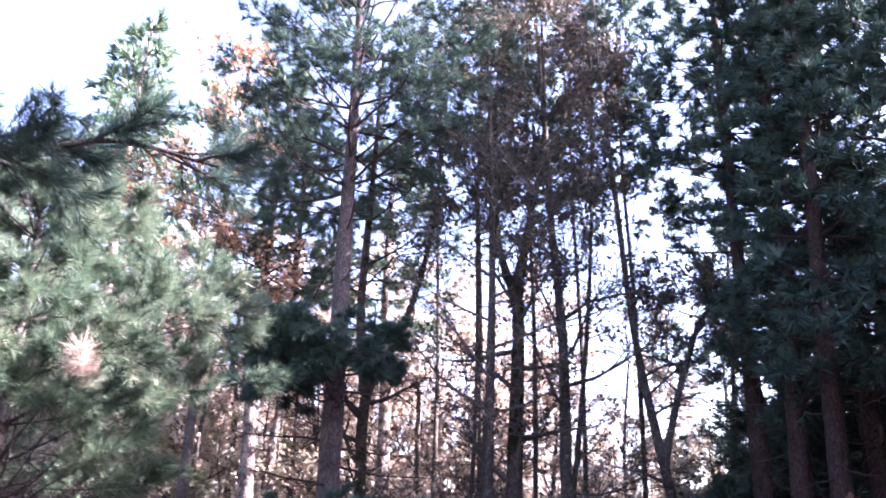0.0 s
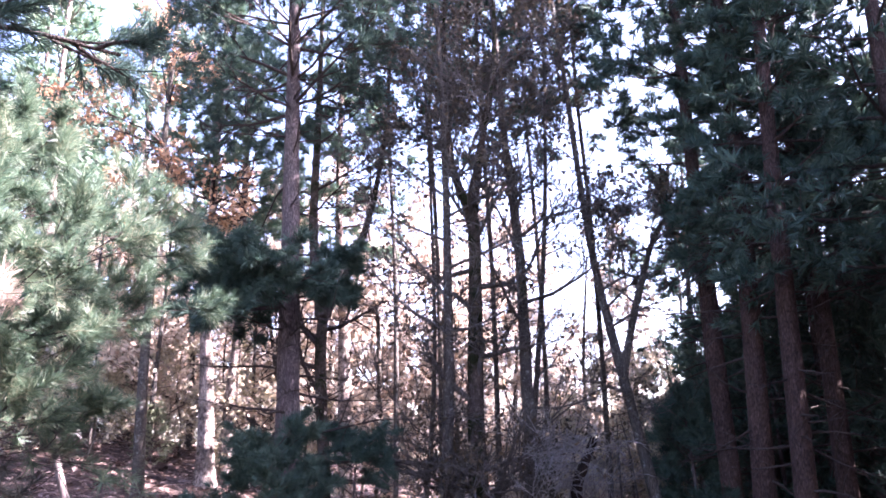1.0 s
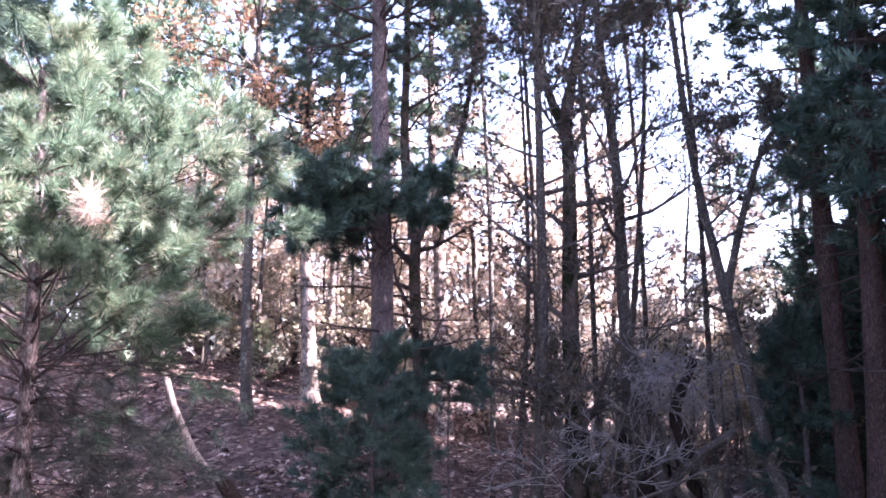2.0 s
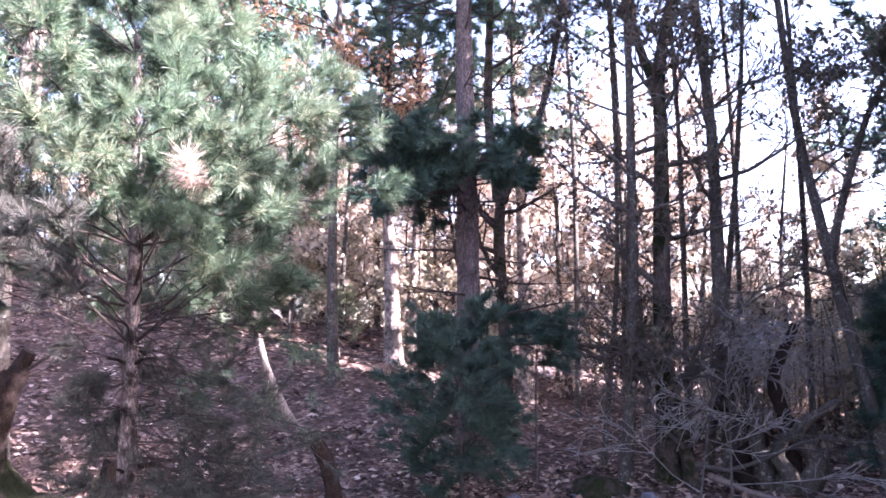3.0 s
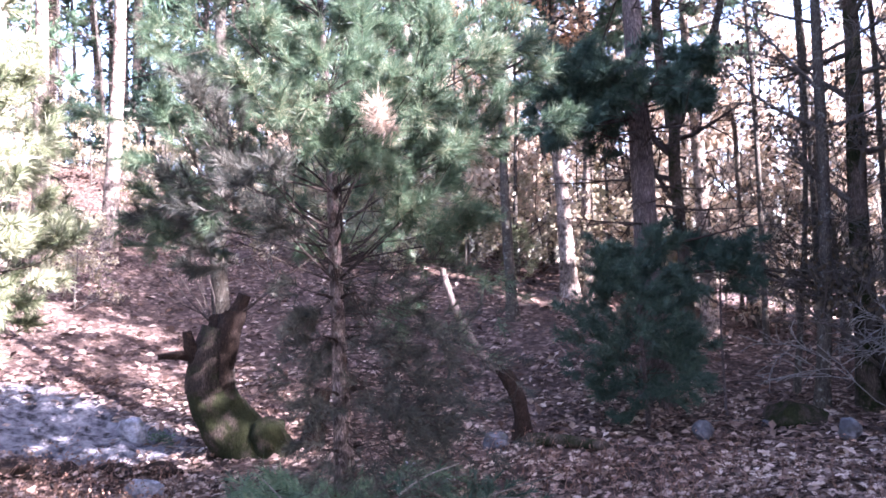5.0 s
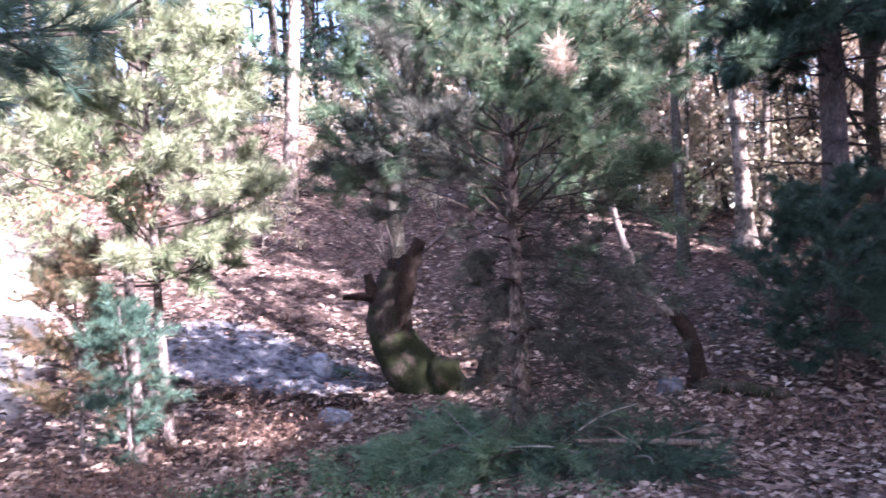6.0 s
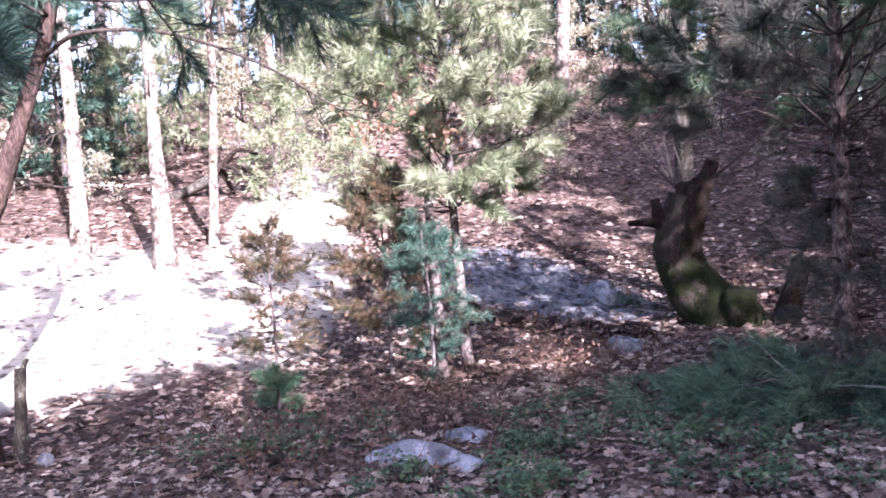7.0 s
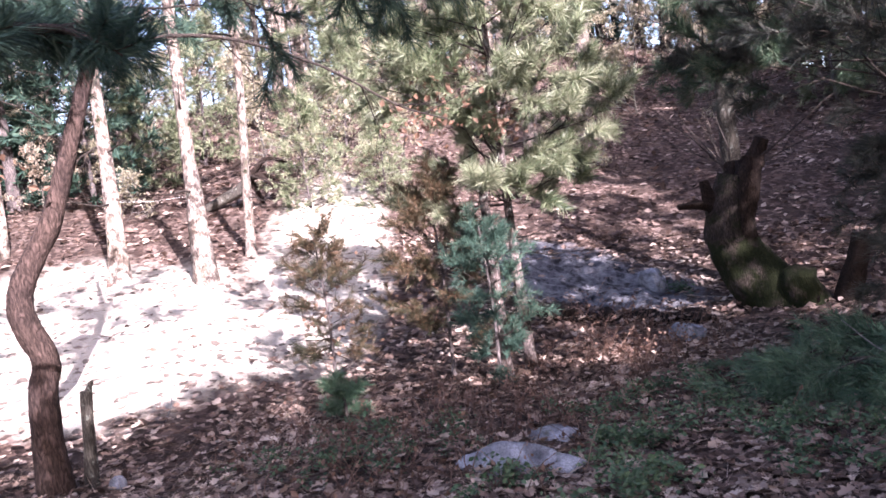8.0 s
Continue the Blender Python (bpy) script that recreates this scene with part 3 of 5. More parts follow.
broadleaf("oak_tree", [([on(0.2, 12.15, -0.05), (0.38, 12.16, 2.1), (0.44, 12.1, 5.0), (0.43, 11.95, 7.0), (0.35, 11.9, 9.6), (0.3, 11.9, 12.5)], 0.095, 0.012)],
          "slim dark oak trunk, nearly bare", 21, limb=2.1, count=28, twig=M_TWIG_MID, kids=7, leaf=M_OAKDARK, keep=0.5, per_tip=4, leaf_size=0.085, leaf_from=0.5, start=0.3)
broadleaf("oak_tree", [([on(0.8, 12.3, -0.05), (0.81, 12.35, 1.0), (0.81, 12.45, 2.5), (0.88, 12.4, 4.6), (0.87, 12.4, 5.7)], 0.17, 0.09),
                       ([(0.87, 12.4, 5.6), (1.08, 12.4, 6.8), (1.35, 12.2, 8.6), (1.3, 12.2, 12.0)], 0.085, 0.012),
                       ([(0.87, 12.4, 5.4), (0.55, 12.45, 6.6), (0.5, 12.5, 8.8), (0.6, 12.5, 11)], 0.075, 0.012),
                       ([on(1.12, 12.0, -0.03), (0.95, 12.2, 0.75), (0.86, 12.35, 1.6)], 0.10, 0.06)],
          "dark forked oak with a mossy foot and grey twigs", 22, bark=M_MOSSY, limb=2.0, count=14, twig=M_TWIG_MID, kids=7, leaf=M_OAKDARK, keep=0.5, per_tip=4, leaf_size=0.085, leaf_from=0.5, start=0.2)
broadleaf("oak_tree", [([on(1.72, 12.75, -0.05), (1.67, 12.9, 2.5), (1.67, 12.95, 4.9), (1.52, 12.9, 6.9), (1.42, 12.65, 8.6), (1.3, 12.6, 10.5), (1.2, 12.6, 13)], 0.115, 0.012)],
          "tall dark oak trunk leaning slightly", 23, limb=2.1, count=30, twig=M_TWIG_MID, kids=7, leaf=M_OAKDARK, keep=0.5, per_tip=4, leaf_size=0.085, leaf_from=0.5, start=0.25)
broadleaf("oak_tree", [([on(1.45, 13.4, -0.03), (1.9, 13.3, 3.0), (2.2, 13.2, 6.0), (2.35, 13.2, 9.0), (2.4, 13.2, 11)], 0.06, 0.01)],
          "thin leaning oak stem with bare twigs", 24, limb=1.8, count=24, twig=M_TWIG_MID, kids=7, leaf=M_OAKDARK, keep=0.5, per_tip=4, leaf_size=0.085, leaf_from=0.5, start=0.15)
broadleaf("oak_tree", [([on(-0.1, 12.9, -0.03), (0.2, 12.8, 3.0), (0.2, 12.8, 6.5), (0.1, 12.8, 9.0)], 0.05, 0.01)],
          "thin bare oak stem", 25, limb=1.7, count=22, twig=M_TWIG_MID, kids=7, leaf=M_OAKDARK, keep=0.5, per_tip=4, leaf_size=0.085, leaf_from=0.5, start=0.15)
broadleaf("oak_tree", [([on(3.75, 12.4, -0.05), (3.55, 12.5, 0.65), (3.13, 12.6, 3.0), (2.83, 12.69, 5.0), (2.6, 12.7, 8.0), (2.45, 12.7, 10.0), (2.4, 12.7, 12)], 0.10, 0.012),
                       ([(3.15, 12.6, 2.9), (3.5, 12.5, 4.2), (3.87, 12.4, 5.2), (4.3, 12.3, 5.6)], 0.07, 0.025)],
          "crooked dark oak with a leaning stem and a side fork", 26, limb=1.6, count=14, twig=M_TWIG_MID, kids=7, leaf=M_OAKDARK, keep=0.5, per_tip=4, leaf_size=0.085, leaf_from=0.5, start=0.3)

broadleaf("oak_tree", [([on(-4.9, 14.4, -0.05), (-4.95, 14.4, 3.5), (-4.9, 14.4, 7.0), (-4.7, 14.3, 11.5)], 0.11, 0.03)],
          "tall oak with a rust-brown crown of withered leaves", 27, limb=2.3, count=18, kids=6, start=0.55, leaf=M_RUST_OAK, keep=0.9, per_tip=5, leaf_size=0.11)
for i, (x, y, h) in enumerate([(0.3, 15.4, 13.0), (1.3, 14.6, 13.5), (2.3, 15.3, 14.0), (3.2, 14.4, 12.5), (-0.6, 16.6, 14.0)]):
    pine("pine_tree", [on(x, y, -0.05), (x + 0.05, y, 5.0), (x - 0.05, y, 9.0), (x, y, h)], 0.055, 0.025, "slender tall pine with a high dark green crown", 128 + i, crown=(0.62, 1.0), limb=1.9, whorl=0.6, per_whorl=4, level=2, kids=4,
         tuft=(26, 0.2, 0.026), mat=M_NEEDLE_DARK, bark=M_BARK_OAK, dead=14, dead_len=1.0, taper=0.5, low=0.7, group="slender pines behind the oaks", sides=8)

# the bare thicket of grey twigs in front of the oaks
rng_b = np.random.default_rng(5)
for i, (x, y, h, r) in enumerate([(1.05, 10.9, 2.6, 0.03), (1.5, 11.4, 3.0, 0.03), (2.6, 12.2, 3.2, 0.035), (3.2, 13.6, 3.6, 0.04), (2.2, 13.6, 3.8, 0.04), (1.3, 14.5, 4.2, 0.04), (3.8, 14.6, 4.0, 0.04), (2.6, 15.6, 4.5, 0.04), (4.4, 15.8, 4.2, 0.04)]):
    b0 = on(x, y, -0.02)
    lean = rng_b.uniform(-0.9, 0.9, 2)
    broadleaf("bare_shrub", [([b0, b0 + [lean[0] * 0.4, lean[1] * 0.4, h * 0.45], b0 + [lean[0], lean[1], h * 0.7]], r * 0.6, 0.006)],
              "bare grey shrub with fine tangled twigs", 30 + i, bark=M_TWIG_MID, twig=M_TWIG, limb=1.6, level=3, kids=6, count=6, start=0.05, group="bare shrubs under the oaks", category="shrub", lift=-0.05, sides=6)

# gnarled multi-stemmed stool
stool = thing("oak_stool", on(2.2, 12.0), "dark gnarled stool of twisted oak stems", "stump")
g = Geo()
rng_s = np.random.default_rng(8)
for i, (dx, dy, h) in enumerate([(-0.2, 0.0, 1.7), (0.15, 0.1, 2.2), (0.35, -0.05, 1.2), (-0.35, 0.2, 1.1), (0.05, -0.2, 0.8)]):
    p = [np.array([dx * 0.6, dy * 0.6, -0.05]), np.array([dx * 1.3, dy * 1.2, h * 0.3]), np.array([dx * 1.0 + rng_s.uniform(-.2, .2), dy, h * 0.65]), np.array([dx * 2.2, dy * 1.5, h])]
    g2 = Geo()
    trunk_of(g2, p, 0.13, 0.05, rng_s, 9, 0.5, 5, 0.12)
    part("stem", g2, M_ROTTEN if i % 2 else M_BARK_OAK, stool)

log = thing("fallen_branch", on(1.75, 11.5), "pale fallen branch lying among leaves", "branch")
g = Geo()
tube(g, spline([(-0.45, 0.4, 0.22), (0, 0, 0.09), (0.35, -0.25, 0.04), (0.75, -0.4, 0.05)], 4), np.linspace(0.05, 0.03, 13), 7, 0.1, rng_s)
part("stem", g, M_DEADWOOD, log)

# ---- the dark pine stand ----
DARK = dict(level=2, kids=4, tuft=(26, 0.2, 0.026), mat=M_NEEDLE_DARK, bark=M_BARK_RED_SHADED, dead=20, dead_len=1.5, group="dark pine stand")
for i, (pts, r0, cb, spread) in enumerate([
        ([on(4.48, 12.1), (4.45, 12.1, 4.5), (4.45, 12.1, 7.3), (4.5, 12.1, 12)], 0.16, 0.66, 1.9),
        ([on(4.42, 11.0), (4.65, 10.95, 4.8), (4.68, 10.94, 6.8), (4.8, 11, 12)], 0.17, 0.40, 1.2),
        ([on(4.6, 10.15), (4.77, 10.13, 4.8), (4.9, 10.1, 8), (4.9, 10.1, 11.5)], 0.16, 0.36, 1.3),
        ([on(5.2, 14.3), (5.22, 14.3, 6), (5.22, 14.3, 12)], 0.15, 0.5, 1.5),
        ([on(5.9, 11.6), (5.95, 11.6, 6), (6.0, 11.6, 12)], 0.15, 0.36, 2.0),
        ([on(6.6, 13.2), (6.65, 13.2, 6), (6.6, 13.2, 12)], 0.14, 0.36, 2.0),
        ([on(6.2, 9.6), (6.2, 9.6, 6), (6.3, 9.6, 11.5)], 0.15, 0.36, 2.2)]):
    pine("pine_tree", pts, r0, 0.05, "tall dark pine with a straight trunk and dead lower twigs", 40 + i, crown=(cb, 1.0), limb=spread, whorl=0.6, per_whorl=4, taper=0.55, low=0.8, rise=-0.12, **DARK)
for i, (x, y, h, w) in enumerate([(4.1, 12.7, 2.6, 0.9), (4.5, 13.6, 3.0, 1.0)]):
    b0 = on(x, y, -0.03)
    pine("young_pine", [b0, b0 + [0.05, 0, h * 0.5], b0 + [0.0, 0.05, h]], 0.06, 0.012, "bushy dark young pine at the edge of the stand", 50 + i,
         crown=(0.12, 1.0), limb=w, whorl=0.33, per_whorl=5, level=2, kids=4, tuft=(34, 0.17, 0.014), mat=M_NEEDLE_DARK, dead=4, taper=0.6, sides=8)

# ---- the young pine ----
ypine = thing("young_pine", on(-3.47, 5.98), "young pine with long blue-green needles and one withered shoot", "tree")
rng_y = np.random.default_rng(77)
yb = on(-3.47, 5.98)
g = Geo()
ys = trunk_of(g, np.array([(0, 0, -0.05), (0.0, 0, 0.9), (-0.01, 0, 1.8), (-0.02, -0.01, 3.0), (-0.12, 0.06, 4.4)]), 0.082, 0.024, rng_y, 14, 0.3, 8, 0.07)
part("trunk", g, M_BARK_YOUNG, ypine)


def young_limb(z, az, length, up, lv=2, kids=5, lift=0.045, scale=1.0, per=95, dead=False, r=0.011):
    g, tips = Geo(), []
    i = int(np.clip(np.searchsorted(ys[:, 2], z), 0, len(ys) - 1))
    a = radians(az)
    grow(g, tips, ys[i], (math.cos(a), math.sin(a), up), length, r, lv, rng_y, kids, 0.10 if lv > 1 else 0.2, lift, 0.35, (0.45, 0.85), 0.5, 0.4, 6, 0.003)
    lb = part("limb", g, M_TWIG_DARK, ypine)
    if not dead:
        g = Geo()
        needles(g, [(p, d, scale * rng_y.uniform(0.85, 1.2)) for p, d, _ in tips], int(per * 1.25), 0.125, 0.005, rng_y, (0.3, 1.3), 0.16)
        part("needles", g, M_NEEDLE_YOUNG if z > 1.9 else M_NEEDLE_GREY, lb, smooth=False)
    return tips


for z, n, ln, up in [(1.95, 9, 1.5, 0.5), (2.12, 6, 1.35, 0.3), (2.3, 7, 1.65, 0.42), (2.65, 8, 1.6, 0.4), (2.8, 6, 0.9, 0.8), (3.0, 7, 1.5, 0.4), (3.2, 5, 0.8, 0.8), (3.4, 6, 1.3, 0.42), (3.8, 5, 1.05, 0.55), (4.15, 5, 0.75, 0.8), (4.35, 4, 0.45, 1.3)]:
    t0 = rng_y.uniform(0, 360)
    for i in range(n):
        young_limb(z + rng_y.uniform(-0.06, 0.06), t0 + i * 360 / n + rng_y.uniform(-16, 16), ln * rng_y.uniform(0.8, 1.15), up + rng_y.uniform(-0.22, 0.2))
# sparse, darker grey needles low on the stem
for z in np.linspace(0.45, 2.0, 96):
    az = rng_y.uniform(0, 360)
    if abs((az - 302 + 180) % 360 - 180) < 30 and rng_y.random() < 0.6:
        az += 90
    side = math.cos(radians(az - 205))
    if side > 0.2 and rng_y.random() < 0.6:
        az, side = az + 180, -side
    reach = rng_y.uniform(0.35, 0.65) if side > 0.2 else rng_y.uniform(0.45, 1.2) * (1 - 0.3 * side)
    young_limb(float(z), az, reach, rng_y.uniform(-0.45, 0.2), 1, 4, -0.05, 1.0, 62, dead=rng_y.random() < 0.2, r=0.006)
for z in (0.5, 0.95, 1.35, 1.68):
    for az in rng_y.uniform(0, 360, 5):
        g = Geo()
        a = radians(az)
        c0 = ys[int(np.searchsorted(ys[:, 2], z))]
        tube(g, [c0 + 0.05 * np.array([math.cos(a), math.sin(a), 0]), c0 + 0.11 * np.array([math.cos(a), math.sin(a), 0.25]), c0 + 0.2 * np.array([math.cos(a), math.sin(a), 0.2])], [0.016, 0.010, 0.006], 6)
        part("branch_stub", g, M_ROTTEN, ypine, "dark dead branch stub")
g = Geo()
wt = np.array((-2.42, 4.85, 2.79)) - yb
tube(g, [wt + (-0.5, 0.6, -0.35), wt + (-0.2, 0.2, -0.12), wt], [0.008, 0.006, 0.004], 5)
shoot = part("limb", g, M_TWIG, ypine)
g = Geo()
needles(g, [(wt + (0, 0, 0.02), np.array((0.25, -0.5, 0.5)), 1.15), (wt - (0.02, 0, 0.06), np.array((-0.2, -0.6, 0.2)), 1.1)], 230, 0.15, 0.0048, rng_y, (0.25, 1.8), 0.2)
part("needles", g, M_NEEDLE_DEAD, shoot, "withered tan needles", smooth=False)

# ---- the bowed pollard stump ----
stump = thing("pollard_stump", on(-6.1, 8.1), "bowed mossy pollard stump with a broken hollow top", "stump")
sb = on(-6.1, 8.1)
rng_p = np.random.default_rng(21)
g = Geo()
pp = np.array([(-5.62, 8.23, -0.71), (-5.92, 8.12, -0.38), (-6.23, 7.98, 0.01), (-6.42, 7.88, 0.34), (-6.46, 7.84, 0.62), (-6.42, 7.88, 0.92), (-6.35, 7.95, 1.23)]) - sb
s = spline(pp, 5)
u = np.linspace(0, 1, len(s))
rad = np.interp(u, [0, .167, .333, .5, .667, .833, 1], [.42, .39, .34, .29, .265, .245, .215])
cut = int(len(s) * 0.62)
tube(g, s[:cut + 1], rad[:cut + 1], 16, 0.06, rng_p, cap=False)
part("foot", g, M_MOSSY_HEAVY, stump, "moss-covered leaning foot")
g = Geo()
tube(g, s[cut - 1:], rad[cut - 1:] * 0.985, 16, 0.08, rng_p, cap=False)
part("trunk", g, M_DARK_STEM, stump, "blackish-brown upper stem")
g = Geo()
tube(g, spline(np.array([(-5.75, 8.05, -0.3), (-5.78, 7.98, 0.0), (-5.85, 7.95, 0.16)]) - sb, 5), np.interp(np.linspace(0, 1, 11), [0, .6, 1], [.24, .2, .07]), 12, 0.1, rng_p)
part("burl", g, M_MOSSY_HEAVY, stump, "mossy burl at the foot")
# solid near-black lump; its colour gives the shade inside a hollow
g = Geo()
tube(g, spline(np.array([(-6.25, 7.8, 0.53), (-6.21, 7.83, 0.89), (-6.19, 7.89, 1.21), (-6.2, 7.97, 1.38)]) - sb, 4), np.interp(np.linspace(0, 1, 13), [0, .5, 1], [.05, .11, .13]), 10, 0.14, rng_p)
part("hollow", g, M_ROTTEN, stump, "dark rotten lump for the shaded hollow")
for pts, r in [([(-6.35, 7.96, 1.02), (-6.24, 8.02, 1.31), (-6.1, 8.08, 1.64)], 0.16), ([(-6.43, 7.96, 1.09), (-6.42, 7.96, 1.26), (-6.41, 7.97, 1.41)], 0.17), ([(-6.52, 7.76, 0.73), (-6.57, 7.65, 1.01), (-6.59, 7.61, 1.23)], 0.09), ([(-6.52, 7.76, 0.93), (-6.62, 7.55, 0.96), (-6.74, 7.31, 0.96)], 0.06)]:
    g = Geo()
    tube(g, spline(np.array(pts) - sb, 4), np.linspace(r, r * 0.55, 9), 9, 0.16, rng_p)
    part("snag", g, M_ROTTEN, stump, "broken dark snag")
for i in range(9):
    g, tips = Geo(), []
    a = rng_p.uniform(2.0, 4.6) if i < 6 else rng_p.uniform(-0.5, 1.0)
    grow(g, tips, np.array((-6.38, 7.94, 1.26)) - sb + rng_p.normal(0, 0.08, 3), (math.cos(a), math.sin(a), rng_p.uniform(0.5, 1.2)), rng_p.uniform(0.9, 1.7), 0.012, 1, rng_p, 4, 0.12, 0.02, 0, (0.4, 0.8), 0.5, 0.35, 5)
    part("shoot", g, M_TWIG_DARK, stump, "thin bare shoot")

broadleaf("oak_tree", [([on(-6.85, 8.6, -0.05), (-6.8, 8.47, 1.5), (-6.78, 8.42, 2.6), (-6.72, 8.5, 5.0), (-6.66, 8.55, 8.0)], 0.13, 0.05)],
          "grey oak trunk standing behind the pollard stump", 61, limb=1.5, count=8, start=0.5, leaf=M_OCHRE, keep=0.5, bark=M_BARK_OAK)
st2 = thing("tree_stump", on(-5.43, 8.27), "short dark broken stem beside the pollard", "stump")
g = Geo()
trunk_of(g, [(0, 0, -0.1), (0.12, 0.08, 0.38), (0.2, 0.12, 0.72)], 0.11, 0.085, rng_p, 10, 0.3, 5, 0.1)
part("stem", g, M_ROTTEN, st2)

# ---- the dead leaning stem ----
db = on(-3.05, 9.25)
dead_tree = thing("dead_tree", db, "dead stem bent from a rotten foot to a pale top", "tree")
g = Geo()
tube(g, spline(np.array([(-3.1, 9.3, -0.42), (-3.03, 9.25, -0.05), (-3.07, 9.24, 0.28), (-3.19, 9.2, 0.55), (-3.3, 9.17, 0.66)]) - db, 5), np.interp(np.linspace(0, 1, 21), [0, .3, .8, 1], [.15, .088, .072, .05]), 11, 0.14, rng_p)
part("foot", g, M_ROTTEN, dead_tree, "dark reddish rotten foot")
g = Geo()
tube(g, spline(np.array([(-3.2, 9.2, 0.56), (-3.49, 9.09, 0.86), (-3.75, 8.98, 1.44), (-3.88, 8.91, 2.0), (-3.92, 8.89, 2.2)]) - db, 5), np.linspace(0.052, 0.026, 21), 9, 0.08, rng_p)
part("stem", g, M_SMOOTH, dead_tree, "pale bare leaning stem")
lg = thing("fallen_log", on(-2.5, 9.1), "dark mossy log lying on the leaves", "log")
g = Geo()
tube(g, spline([(-0.45, 0.05, 0.05), (0, 0, 0.07), (0.5, -0.1, 0.05)], 5), np.linspace(0.08, 0.06, 11), 9, 0.1, rng_p)
part("stem", g, M_MOSSY, lg)


# ---- stones ----
def stone(x, y, sx, sy, sz, seed, label, turn=0.0, sink=0.3, name="stone", mat=None):
    bm = bmesh.new()
    bmesh.ops.create_icosphere(bm, subdivisions=4, radius=1.0)
    rng = np.random.default_rng(seed)
    off = Vector(rng.uniform(-50, 50, 3))
    cuts = [Vector(unit(rng.normal(size=3) * np.array([1, 1, 0.8]))) for _ in range(7)]
    for v in bm.verts:
        n = v.co.normalized()
        for c in cuts:
            over = v.co.dot(c) - 0.68
            if over > 0:
                v.co -= c * over * 0.96
        k = 1 + 0.16 * noise.noise(n * 1.7 + off) + 0.06 * noise.noise(n * 5 + off) + 0.02 * noise.noise(n * 14 + off)
        v.co = Vector((v.co.x * sx * k, v.co.y * sy * k, v.co.z * sz * k))
    me = bpy.data.meshes.new(name)
    bm.to_mesh(me)
    bm.free()
    me.polygons.foreach_set("use_smooth", [True] * len(me.polygons))
    me.materials.append(mat or M_ROCK)
    ob = new(name, me)
    ob.matrix_world = pose(x, y, float(lie(x, y)) + sz * (1 - 2 * sink), 0, 0, turn)
    return tagged(ob, label, "stone")


stone(-4.07, 2.52, 0.36, 0.15, 0.12, 2, "long pale grey granite stone half sunk in leaf litter", 30, 0.42)
stone(-4.5, 3.15, 0.22, 0.15, 0.09, 3, "flat grey stone almost covered by leaves", 30, 0.56)
stone(-5.9, 6.22, 0.19, 0.15, 0.14, 4, "rounded grey stone among dry bracken", 10)
for i in range(9):
    u = i / 8
    stone(-8.3 + 2.0 * u + 0.1 * math.sin(i * 7), 5.95 + 1.1 * u + 0.1 * math.cos(i * 5), 0.2 + 0.05 * math.sin(i), 0.14, 0.10 + 0.03 * math.cos(i * 3), 60 + i, "dark clod of earth and roots at the foot of bare clay", 30 + 20 * math.sin(i * 3), 0.3, "earth_clod", M_ROTTEN)
stone(-1.08, 9.85, 0.13, 0.12, 0.14, 5, "round pale stone by a pine foot", 0, 0.15, mat=M_ROCK_DULL)
stone(0.44, 10.6, 0.14, 0.12, 0.14, 6, "round pale stone under the oaks", 0, 0.15, mat=M_ROCK_DULL)
stone(-3.15, 7.25, 0.10, 0.09, 0.08, 7, "grey stone behind cut boughs", 0)
stone(-3.75, 7.7, 0.12, 0.10, 0.08, 8, "grey stone behind cut boughs", 0)
stone(-3.25, 8.9, 0.16, 0.13, 0.15, 9, "grey stone near a dead stem", 0, mat=M_ROCK_DULL)
stone(-6.35, 0.88, 0.07, 0.06, 0.07, 10, "small pale stone beside a stub", 0)
stone(-7.7, 7.85, 0.22, 0.16, 0.2, 12, "pale broken rock at the edge of bare clay", 20)
stone(-0.15, 11.3, 0.42, 0.3, 0.24, 14, "dark mossy boulder under the oaks", 20, 0.4, "boulder", M_MOSSY_HEAVY)
stone(-0.45, 11.0, 0.07, 0.06, 0.07, 15, "small pale stone by a mossy boulder", 0, mat=M_ROCK_DULL)

# ---- heap of cut boughs ----
heap = thing("brush_heap", on(-3.3, 5.6), "heap of cut green pine boughs with bare sticks", "brush heap")
hb = on(-3.3, 5.6)
rng_h = np.random.default_rng(31)
for i in range(190):
    along, across = rng_h.uniform(-1.0, 1.0), rng_h.uniform(-1.0, 1.0)
    p = np.array([-3.2, 5.6, 0]) + along * np.array([1.1, 0.46, 0]) + across * np.array([-0.24, 0.5, 0])
    p[2] = float(lie(p[0], p[1])) + 0.02 + rng_h.uniform(0.25, 1.0) * 0.36 * (1 - along ** 2 * 0.7) * (1 - across ** 2 * 0.8)
    a = rng_h.uniform(0, 6.28)
    g, tips = Geo(), []
    grow(g, tips, p - hb, (math.cos(a), math.sin(a), rng_h.uniform(-0.35, 0.1)), rng_h.uniform(0.35, 0.75), 0.010, 1, rng_h, 7, 0.12, -0.06, 0.4, (0.4, 0.9), 0.5, 0.15, 4)
    bough = part("limb", g, M_TWIG_DARK if i % 4 else M_TWIG_MID, heap)
    g = Geo()
    if along < 0.25 or i % 3:
        needles(g, [(q, d, rng_h.uniform(0.7, 1.1)) for q, d, _ in tips], 60, 0.13, 0.008, rng_h, (0.2, 1.0), 0.3)
        part("needles", g, M_NEEDLE if along < 0.25 else M_NEEDLE_DARK, bough, smooth=False)
